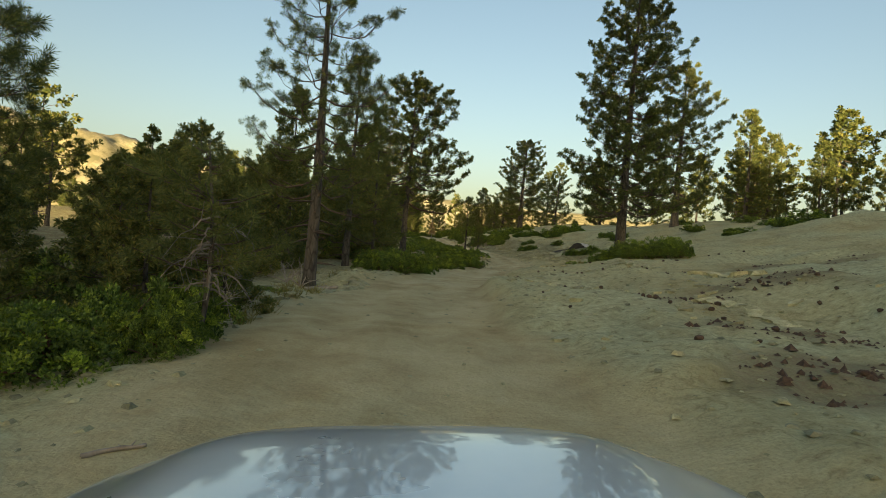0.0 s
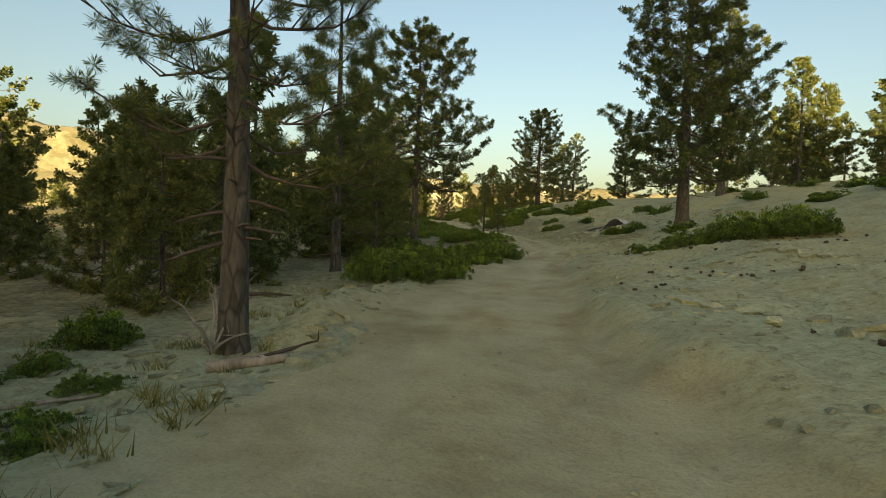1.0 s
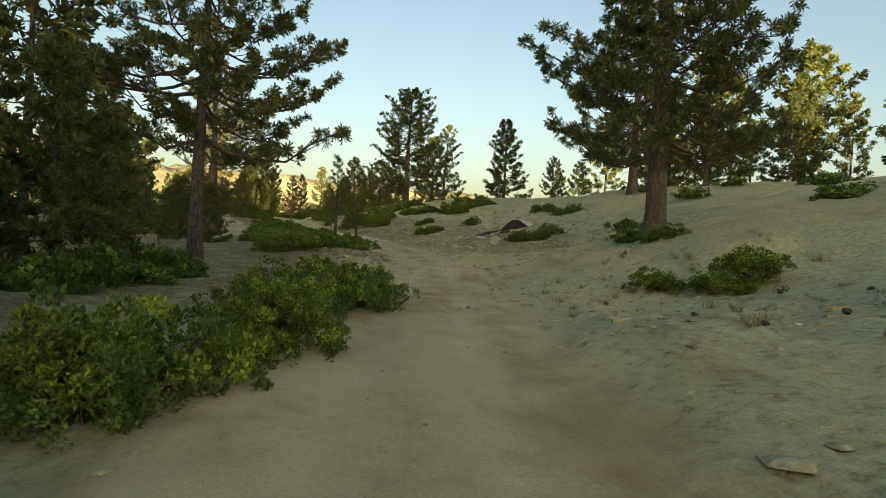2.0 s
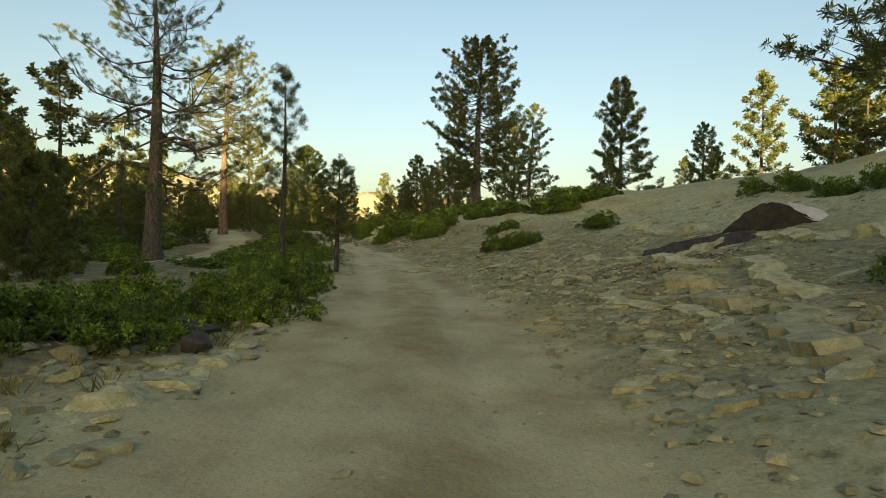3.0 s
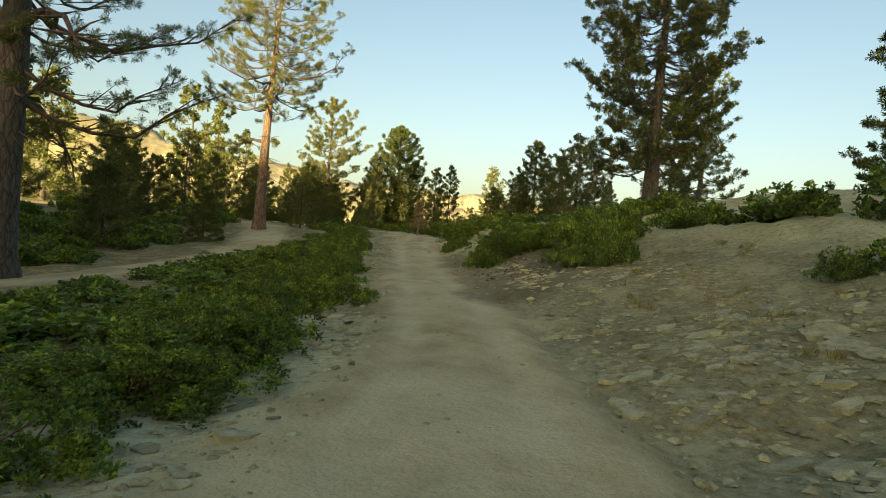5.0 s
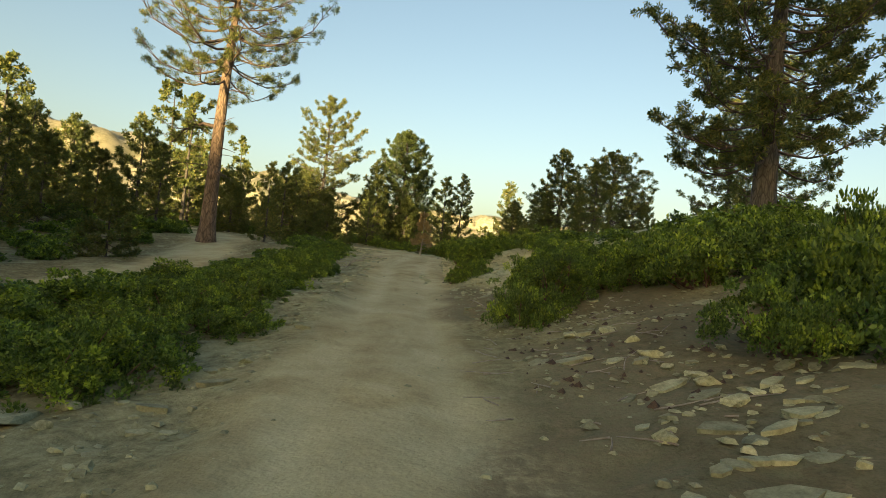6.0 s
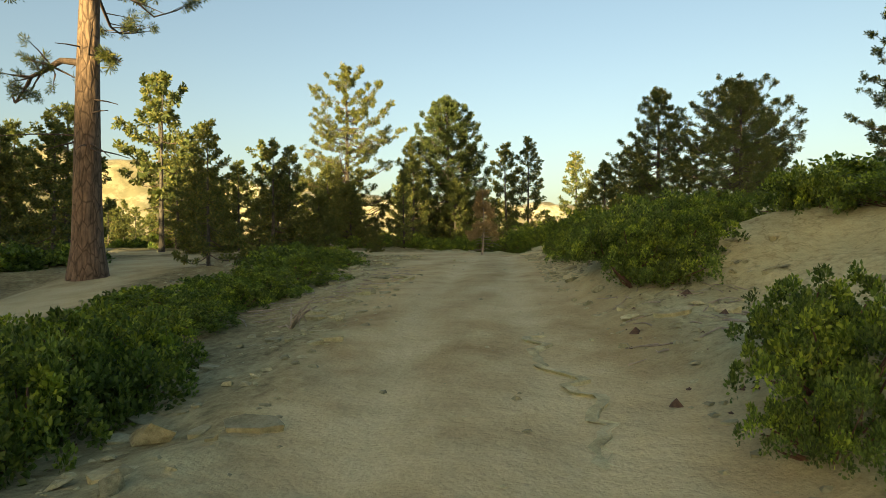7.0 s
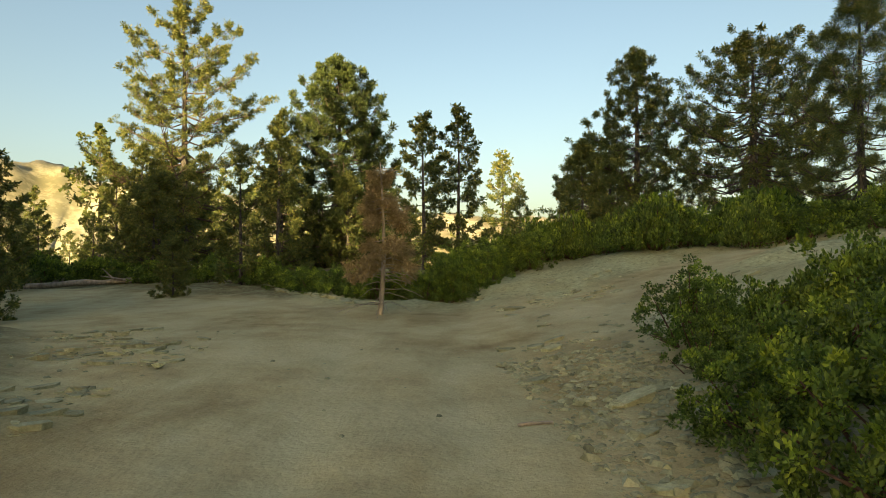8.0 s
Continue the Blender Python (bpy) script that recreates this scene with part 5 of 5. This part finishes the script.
def dead_brush(label, x, y, turn, spread, tall, count, seed, mat=GREY_WOOD):
    """A fan of bare forking branches from one foot."""
    rr = np.random.RandomState(seed)
    soup = Soup()
    for i in range(count):
        az, up = rr.uniform(0, 6.28), rr.uniform(0.15, 1.0)
        way = np.array([math.cos(az) * spread, math.sin(az) * spread, tall * up])
        s = np.linspace(0, 1, 6)
        p = way * s[:, None] + rr.normal(0, 0.05 * spread, (6, 3)) * s[:, None]
        p[:, 2] -= 0.25 * tall * s ** 2
        p[:, 2] = np.maximum(p[:, 2], 0.01)
        soup.tube(p, 0.02 * (1 - 0.8 * s) + 0.003, 4, cap=False)
        for k in (2, 3, 4):
            w = rr.normal(0, 1, 3) * 0.25 * spread
            u = np.linspace(0, 1, 3)[:, None]
            soup.tube(p[k] + w * u, 0.009 * (1 - 0.7 * u[:, 0]), 3, cap=False)
    ob = new("dead_branch", soup.mesh("dead_branch", mat, True))
    ob.matrix_world = pose(x, y, float(height(x, y)), 0, 0, turn)
    return tagged(ob, label, "dead branch", "bare dead branches")


dead_brush("bare grey dead branches leaning by a pine", -4.15, 16.8, 0, 0.5, 1.6, 7, 21)
dead_brush("tangle of bare grey twigs at the edge of the scrub", -1.2, 105.6, 0, 0.5, 0.6, 12, 22)
dead_brush("tangle of bare grey twigs at the edge of the scrub", -1.7, 108.0, 40, 0.45, 0.5, 12, 23)
dead_brush("bare pale twigs sticking out of green scrub", 4.3, 105.6, 40, 0.6, 0.7, 9, 24)
dead_brush("bare pale twigs sticking out of green scrub", -3.0, 119.0, 10, 0.4, 0.8, 6, 25)
dead_brush("bare grey dead branches in the shade of the stand", -5.6, 20.5, 10, 0.8, 1.3, 9, 26)
dead_brush("grey dead twigs on the stony bank", 1.9, 133.6, 10, 0.5, 0.7, 9, 27)


def half_dead_pine():
    """A stunted pine: bare drooping grey limbs below, a few green tufts on top."""
    rr = np.random.RandomState(31)
    trunk, wood, tips = Soup(), Soup(), []
    k = np.linspace(0, 1, 9)
    axis = np.stack([0.12 * np.sin(k * 3), 0.06 * np.sin(k * 5), -0.1 + 2.95 * k], 1)
    trunk.tube(axis, 0.045 * (1 - 0.8 * k) + 0.004, 8)
    for i in range(22):
        u = rr.uniform(0.3, 0.66)
        az = i * 2.4
        at = np.array([np.interp(u, k, axis[:, j]) for j in range(3)])
        length = rr.uniform(0.3, 0.6)
        s = np.linspace(0, 1, 7)
        p = at + np.array([math.cos(az), math.sin(az), 0]) * (length * s)[:, None] + np.array([0, 0, 1]) * (0.25 * s - 0.85 * s ** 2)[:, None] * length + rr.normal(0, 0.03, (7, 3)) * s[:, None]
        wood.tube(p, 0.016 * (1 - 0.75 * s) + 0.002, 4, cap=False)
        for q in (3, 4, 5, 6):
            w = rr.normal(0, 0.16, 3)
            v = np.linspace(0, 1, 3)[:, None]
            wood.tube(p[q] + w * v, 0.006 * (1 - 0.6 * v[:, 0]), 3, cap=False)
    live = Soup()
    for i in range(46):
        u = rr.uniform(0.84, 1.0) if i < 10 else rr.uniform(0.38, 0.76)
        az = i * 2.4
        at = np.array([np.interp(u, k, axis[:, j]) for j in range(3)])
        way = np.array([math.cos(az), math.sin(az), 0.3]) * (rr.uniform(0.15, 0.32) if i < 10 else rr.uniform(0.45, 1.05))
        live.tube([at, at + way * 0.5 - [0, 0, 0.04], at + way], [0.014, 0.010, 0.004], 3, cap=False)
        for f in (1.0,) if i < 10 else (1.0, 0.85, 0.68):
            tips.append((at + way * f + rr.normal(0, 0.05, 3), way + rr.normal(0, 0.2, 3)))
    root = new("stunted_pine")
    part("trunk", trunk.mesh("trunk", BARK, True), root)
    part("dead_limb_fan", wood.mesh("dead_limb_fan", DRY_WOOD, True), root, "bare drooping grey limbs")
    part("live_top", live.mesh("live_top", TWIG, True), root)
    part("crown", tufts(rr, tips, 90, 0.14, NEEDLES, 0.6), root)
    root.matrix_world = pose(-3.1, 7.3, float(height(-3.1, 7.3)) - 0.15, 0, 0, 0) @ Matrix.Diagonal((1, 1, 0.94, 1))
    tagged(root, "stunted half-dead pine with bare drooping grey limbs", "tree")


half_dead_pine()


def brown_snag():
    """The dead young conifer at the junction: rust-brown needles over bare grey lower limbs."""
    rr = np.random.RandomState(33)
    trunk, limbs, tips = Soup(), [], []
    k = np.linspace(0, 1, 9)
    axis = np.stack([0.1 * np.sin(k * 3), 0.05 * np.sin(k * 5), -0.1 + 4.2 * k], 1)
    trunk.tube(axis, 0.075 * (1 - 0.85 * k) + 0.004, 8)
    for i in range(64):
        u = rr.uniform(0.06, 0.97)
        az = i * 2.4
        at = np.array([np.interp(u, k, axis[:, j]) for j in range(3)])
        length = (1 - u) * 1.25 * rr.uniform(0.7, 1.1) + 0.15
        s = np.linspace(0, 1, 5)
        p = at + np.array([math.cos(az), math.sin(az), 0]) * (length * s)[:, None] + np.array([0, 0, 1]) * (0.15 * s - 0.35 * s ** 2)[:, None] * length + rr.normal(0, 0.02, (5, 3))
        wood = Soup()
        wood.tube(p, 0.014 * (1 - 0.75 * s) + 0.002, 4, cap=False)
        limbs.append(wood)
        if u > 0.3:
            for q in (2, 3, 4):
                for _ in range(2):
                    tips.append((p[q] + rr.normal(0, 0.07, 3), np.array([0, 0, -0.5])))
    root = new("dead_conifer")
    part("trunk", trunk.mesh("trunk", GREY_WOOD, True), root)
    for wood in limbs:
        part("limb", wood.mesh("limb", GREY_WOOD, True), root)
    part("crown", tufts(rr, tips, 80, 0.19, DEAD, 0.9), root, "rust-brown dead needles")
    root.matrix_world = pose(-4.1, 145.6, float(height(-4.1, 145.6)), 0, 0, 0)
    tagged(root, "dead young conifer with rust-brown needles", "tree")


brown_snag()


# ---- cones and dry tufts ----
def cone_mesh(seed):
    rr = random.Random(seed)
    bm = bmesh.new()
    bmesh.ops.create_icosphere(bm, subdivisions=2, radius=0.5)
    for v in bm.verts:
        v.co *= rr.uniform(0.78, 1.2)
        v.co.z *= 0.8
        v.co.x *= 1.25
    me = bpy.data.meshes.new("pine_cone")
    bm.to_mesh(me)
    bm.free()
    me.materials.append(CONE)
    return me


CONES = [cone_mesh(i) for i in range(3)]
rc = random.Random(55)
for n, x0, x1, y0, y1, s0, s1 in ((34, 4.5, 9.0, 19.5, 24.5, 0.05, 0.095), (12, 2.6, 5.5, 21.5, 24.0, 0.06, 0.10), (26, 4.0, 8.0, 7.0, 13.0, 0.07, 0.13), (24, 7.5, 14.0, 26.0, 32.0, 0.08, 0.14), (8, 1.8, 4.0, 10.0, 18.0, 0.06, 0.09), (14, 3.0, 6.0, 4.0, 7.0, 0.06, 0.10), (10, 5.0, 11.0, 34.0, 40.0, 0.08, 0.13)):
    for _ in range(n):
        x, y, s = rc.uniform(x0, x1), rc.uniform(y0, y1), rc.uniform(s0, s1)
        c = new("pine_cone", CONES[rc.randrange(3)])
        c.matrix_world = pose(x, y, float(height(x, y)) + s * 0.3, rc.uniform(-20, 20), rc.uniform(-20, 20), rc.uniform(0, 360)) @ Matrix.Diagonal((s, s, s, 1))
        tagged(c, "dark fallen pine cone on pale rock", "pine cone", "cones on the bare rock")


def dry_grass():
    """Low yellow-green tufts between the stones, too many to count."""
    rng = np.random.RandomState(91)
    spots = []
    for n, x0, x1, y0, y1 in ((70, -6.5, -3.0, 8.5, 15.5), (40, -8, -3.5, 16, 24), (50, 6, 14, 30, 48), (40, 1.6, 4.2, 57, 66), (40, 8.5, 13, 86, 100), (40, 1.5, 3.5, 126, 138), (30, -3.2, -1.5, 98, 112)):
        spots += [(rng.uniform(x0, x1), rng.uniform(y0, y1)) for _ in range(n)]
    p = np.array(spots)
    base = np.stack([p[:, 0], p[:, 1], height(p[:, 0], p[:, 1])], 1)
    k = 26
    at = np.repeat(base, k, 0) + rng.normal(0, 0.07, (len(p) * k, 3)) * [1, 1, 0.1]
    way = rng.normal(0, 0.5, (len(at), 3))
    way[:, 2] = 1
    size = rng.uniform(0.08, 0.24, len(at))[:, None]
    cross = np.cross(way, rng.normal(0, 1, way.shape))
    cross /= np.linalg.norm(cross, axis=1)[:, None]
    v = np.stack([at - cross * 0.008, at + cross * 0.008, at + way * size], 1).reshape(-1, 3)
    mat = leaf_material("dry_grass", (0.13, 0.125, 0.04), (0.20, 0.185, 0.06), (0.30, 0.26, 0.10), 0.8, 0.25)
    return tagged(new("dry_grass", mesh_from("dry_grass", v, np.arange(len(at) * 3).reshape(-1, 3), mat)), "sparse yellow-green dry grass tufts", "grass", kind="stuff")


dry_grass()


def litter():
    """Dark clods of needles and broken cones heaped on the bare rock, too many to count."""
    rng = np.random.RandomState(92)
    d = np.array([[1, 0, 0], [0, 1, 0], [-1, 0, 0], [0, -1, 0], [0, 0, 0.8]])
    f = np.array([[0, 1, 4], [1, 2, 4], [2, 3, 4], [3, 0, 4]])
    vs, fs, base = [], [], 0
    for n, cx, cy, rx, ry in ((170, 4.3, 5.6, 1.3, 1.0), (130, 5.0, 8.4, 1.4, 0.9), (240, 8.6, 13.4, 2.8, 1.3), (60, 5.2, 12.4, 1.0, 0.8), (160, 12.6, 20.5, 2.6, 1.4), (120, 12.5, 69.0, 2.4, 0.9), (80, 10.4, 71.6, 1.6, 0.8), (200, 6.4, 102.2, 2.0, 3.2), (140, 2.6, 126.0, 1.3, 3.0), (40, 2.6, 117.5, 1.0, 3.0)):
        a, q = rng.uniform(0, 6.28, n), np.sqrt(rng.rand(n))
        x, y = cx + rx * q * np.cos(a), cy + ry * q * np.sin(a)
        size = 0.02 + 0.06 * rng.rand(n) ** 2
        turn = rng.uniform(0, 6.28, n)
        sh = d[None] * rng.uniform(0.6, 1.4, (n, 5, 1)) * size[:, None, None]
        vx = sh[..., 0] * np.cos(turn)[:, None] - sh[..., 1] * np.sin(turn)[:, None] + x[:, None]
        vy = sh[..., 0] * np.sin(turn)[:, None] + sh[..., 1] * np.cos(turn)[:, None] + y[:, None]
        vz = sh[..., 2] + height(x, y)[:, None] - 0.004
        vs.append(np.stack([vx, vy, vz], -1).reshape(-1, 3))
        fs.append((f[None] + (np.arange(n) * 5)[:, None, None] + base).reshape(-1, 3))
        base += n * 5
    tagged(new("forest_litter", mesh_from("forest_litter", np.concatenate(vs), np.concatenate(fs), CONE)), "dark clods of needles and broken cones", "litter", kind="stuff")


litter()


def twig_litter():
    """Pale broken twigs strewn under the scrub, too many to count."""
    rr = np.random.RandomState(93)
    soup = Soup()
    for n, x0, x1, y0, y1 in ((190, -5.6, -3.0, 119.5, 129), (110, 1.6, 3.4, 117, 129), (70, 4.2, 7.0, 98, 107), (70, -3.4, -1.6, 99, 112)):
        for _ in range(n):
            x, y, a = rr.uniform(x0, x1), rr.uniform(y0, y1), rr.uniform(0, 3.14)
            k = rr.uniform(0.06, 0.32)
            p = np.array([[x - k * math.cos(a), y - k * math.sin(a), 0], [x, y, 0], [x + k * math.cos(a), y + k * math.sin(a), 0]]) + rr.normal(0, 0.02, (3, 3))
            p[:, 2] = height(p[:, 0], p[:, 1]) + 0.012
            soup.tube(p, [0.010, 0.008, 0.004], 4, cap=False)
    tagged(new("twig_litter", soup.mesh("twig_litter", GREY_WOOD)), "pale broken twigs under the scrub", "twigs", kind="stuff")


twig_litter()


# ---- the car that brings the eye here, standing at the start of the trail ----
def car_paint():
    m, n, l, b = material("silver_paint")
    co = n.new("ShaderNodeTexCoord").outputs["Object"]
    f, dust = noise_node(n, l, 900.0, 2, 0.5, co), noise_node(n, l, 3.0, 5, 0.6, co)
    l.new(ramp(n, l, dust, ((0.35, (0.56, 0.60, 0.63)), (0.7, (0.66, 0.69, 0.70)))), b.inputs["Base Color"])
    b.inputs["Metallic"].default_value = 0.35
    b.inputs["Coat Weight"].default_value = 1.0
    b.inputs["Coat Roughness"].default_value = 0.03
    l.new(ramp(n, l, dust, ((0.3, (0.25, 0.25, 0.25)), (0.8, (0.42, 0.42, 0.42)))), b.inputs["Roughness"])
    bump(n, l, b, f, 0.02, 0.001)
    return m


def simple(name, colour, rough, metal=0.0, glass=0.0):
    m, n, l, b = material(name)
    co = n.new("ShaderNodeTexCoord").outputs["Object"]
    f = noise_node(n, l, 14.0, 4, 0.6, co)
    l.new(ramp(n, l, f, ((0.3, tuple(c * 0.8 for c in colour)), (0.7, tuple(min(1, c * 1.15) for c in colour)))), b.inputs["Base Color"])
    b.inputs["Roughness"].default_value, b.inputs["Metallic"].default_value, b.inputs["Transmission Weight"].default_value = rough, metal, glass
    return m


PAINT = car_paint()
RUBBER, STEEL, TINT, LAMP_GLASS, TRIM = simple("tyre_rubber", (0.03, 0.03, 0.03), 0.85), simple("wheel_alloy", (0.5, 0.5, 0.5), 0.35, 0.9), simple("dark_glass", (0.03, 0.035, 0.035), 0.05), simple("headlight_lens", (0.75, 0.78, 0.8), 0.08, 0.3), simple("black_trim", (0.035, 0.035, 0.035), 0.6)


def shell(name, rows, mat, parent, label="", closed=False):
    """A smooth skin over cross-sections: rows of points, all of one length."""
    g = np.array(rows, float)
    nr, nc = g.shape[:2]
    bm = bmesh.new()
    vs = [[bm.verts.new(p) for p in row] for row in g]
    for i in range(nr - 1):
        for j in range(nc - 1):
            bm.faces.new((vs[i][j], vs[i][j + 1], vs[i + 1][j + 1], vs[i + 1][j]))
    if closed:
        bm.faces.new(vs[0])
        bm.faces.new(vs[-1][::-1])
    bmesh.ops.recalc_face_normals(bm, faces=bm.faces)
    me = bpy.data.meshes.new(name)
    bm.to_mesh(me)
    bm.free()
    me.materials.append(mat)
    me.polygons.foreach_set("use_smooth", [True] * len(me.polygons))
    return part(name, me, parent, label)


def car():
    """A silver off-road wagon, nose along +y; the eye starts just ahead of its windscreen, over the bonnet."""
    root = new("car")
    # bonnet: crowned across, curving down at the nose, with a raised middle
    xs = np.linspace(-0.72, 0.72, 29)
    rows = []
    for y in np.linspace(-0.35, 1.42, 24):
        f = (y + 0.35) / 1.77
        half = 0.68 - 0.12 * f ** 2.5
        nose = -0.20 * max(0, (f - 0.72) / 0.28) ** 2.2
        row = []
        for x in xs:
            u = x / 0.72
            ridge = 0.022 / (1 + math.exp(-(0.62 - abs(u)) * 28)) * (1 - f ** 4)
            row.append((u * half, y, 1.27 - 0.05 * f - 0.12 * abs(u) ** 3.2 + nose + ridge))
        rows.append(row)
    shell("bonnet", rows, PAINT, root, "glossy silver bonnet with a raised middle")
    # the wings, sides and nose under it
    for side in (-1, 1):
        rows = []
        for y in np.linspace(-0.35, 1.42, 18):
            f = (y + 0.35) / 1.77
            half = 0.68 - 0.12 * f ** 2.5
            nose = -0.20 * max(0, (f - 0.72) / 0.28) ** 2.2
            top = 1.27 - 0.05 * f - 0.12 + nose
            arch = 0.82 if abs(y - 0.62) < 0.42 else 0.42
            rows.append([(side * (half + 0.005), y, top - 0.006), (side * (half + 0.10), y, top - 0.12), (side * (half + 0.22), y, top - 0.26), (side * (half + 0.24), y, max(arch, 0.42))])
        shell("wing", rows, PAINT, root)
    rows = []
    for z, out in ((0.97, 0.0), (0.78, 0.10), (0.55, 0.14), (0.38, 0.08)):
        rows.append([(x * 1.0, 1.40 + out - 0.25 * abs(x / 0.75) ** 3, z) for x in np.linspace(-0.75, 0.75, 15)])
    shell("front_bumper", rows, PAINT, root)
    bm = bmesh.new()
    for i in range(6):
        bmesh.ops.create_cube(bm, size=1, matrix=pose(0, 1.44, 0.72 + i * 0.03) @ Matrix.Diagonal((0.8, 0.04, 0.012, 1)))
    me = bpy.data.meshes.new("grille")
    bm.to_mesh(me)
    bm.free()
    me.materials.append(TRIM)
    part("grille", me, root, "black slatted grille")
    for side in (-1, 1):
        bm = bmesh.new()
        bmesh.ops.create_uvsphere(bm, u_segments=20, v_segments=12, radius=1)
        me = bpy.data.meshes.new("headlight")
        bm.to_mesh(me)
        bm.free()
        me.materials.append(LAMP_GLASS)
        part("headlight", me, root, "clear headlight").matrix_local = pose(side * 0.55, 1.33, 0.86) @ Matrix.Diagonal((0.16, 0.1, 0.08, 1))
    # cabin behind the eye: doors, roof, glass
    for side in (-1, 1):
        rows = [[(side * 0.93, y, 0.42), (side * 0.95, y, 0.8), (side * 0.93, y, 1.06)] for y in np.linspace(-0.35, -3.1, 12)]
        shell("body_side", rows, PAINT, root)
        rows = [[(side * (0.93 - 0.0 * f), y, 1.065), (side * 0.80, y - 0.0, 1.66)] for f, y in ((0, -0.75), (0.5, -1.8), (1, -3.0))]
        shell("side_window", rows, TINT, root, "dark side glass")
        bm = bmesh.new()
        bmesh.ops.create_uvsphere(bm, u_segments=16, v_segments=10, radius=1)
        me = bpy.data.meshes.new("door_mirror")
        bm.to_mesh(me)
        bm.free()
        me.materials.append(PAINT)
        part("door_mirror", me, root).matrix_local = pose(side * 1.06, -0.72, 1.10) @ Matrix.Diagonal((0.11, 0.06, 0.08, 1))
    shell("windscreen", [[(x, -0.37 - 0.06 * (x / 0.8) ** 2, 1.23 - 0.05 * (x / 0.8) ** 2), (x * 0.92, -0.95 - 0.06 * (x / 0.8) ** 2, 1.68)] for x in np.linspace(-0.8, 0.8, 13)], TINT, root, "raked windscreen")
    shell("roof", [[(x, y, 1.74 - 0.07 * (x / 0.8) ** 2 - (0.05 if y in (-0.96, -3.02) else 0)) for x in np.linspace(-0.8, 0.8, 13)] for y in (-0.96, -1.3, -2.0, -2.7, -3.02)], PAINT, root)
    shell("tailgate", [[(x, -3.06, z) for x in np.linspace(-0.92, 0.92, 7)] for z in (0.45, 0.8, 1.06, 1.35, 1.66)], PAINT, root)
    shell("floor_pan", [[(x, y, 0.40) for x in (-0.9, 0.0, 0.9)] for y in (-3.05, -1.5, 0.1)], TRIM, root)
    for side in (-1, 1):
        for y in (0.62, -2.2):
            wheel = Soup()
            a = np.linspace(0, 2 * np.pi, 41)
            prof = ((0.24, -0.10), (0.34, -0.115), (0.375, -0.09), (0.38, 0.0), (0.375, 0.09), (0.34, 0.115), (0.24, 0.10))
            ring = np.array([[(o, r * math.cos(t), r * math.sin(t)) for r, o in prof] for t in a])
            i, j = np.meshgrid(np.arange(40), np.arange(6), indexing="ij")
            q = (i * 7 + j).ravel()
            wheel.add(ring.reshape(-1, 3), np.stack([q, q + 1, q + 8, q + 7], 1))
            tyre = part("tyre", wheel.mesh("tyre", RUBBER, True), root)
            tyre.name = "wheel"
            rim = Soup()
            rim.tube([(-0.07, 0, 0), (0.07, 0, 0)], [0.235, 0.235], 24)
            for k in range(5):
                t = k * 2 * np.pi / 5
                rim.tube([(side * 0.085, 0, 0), (side * 0.085, 0.22 * math.cos(t), 0.22 * math.sin(t))], [0.035, 0.03], 6)
            part("rim", rim.mesh("rim", STEEL), tyre, "alloy rim")
            tyre.matrix_local = pose(side * 0.80, y, 0.38)
    root.matrix_world = pose(0.056, 0.0, float(land(0.0, 0.3)) - 0.02, 0, 0, 0) @ pose(0, 0, 0, 0, -4.5, 0)
    return tagged(root, "silver off-road car with a glossy bonnet on the dirt trail", "car")


CAR = car()
parked = copy_thing(CAR, pose(-33.0, 187.0, float(height(-33.0, 187.0)) - 0.02, 0, 0, 70))
tagged(parked, "pale car parked far behind the scrub and pines", "car")
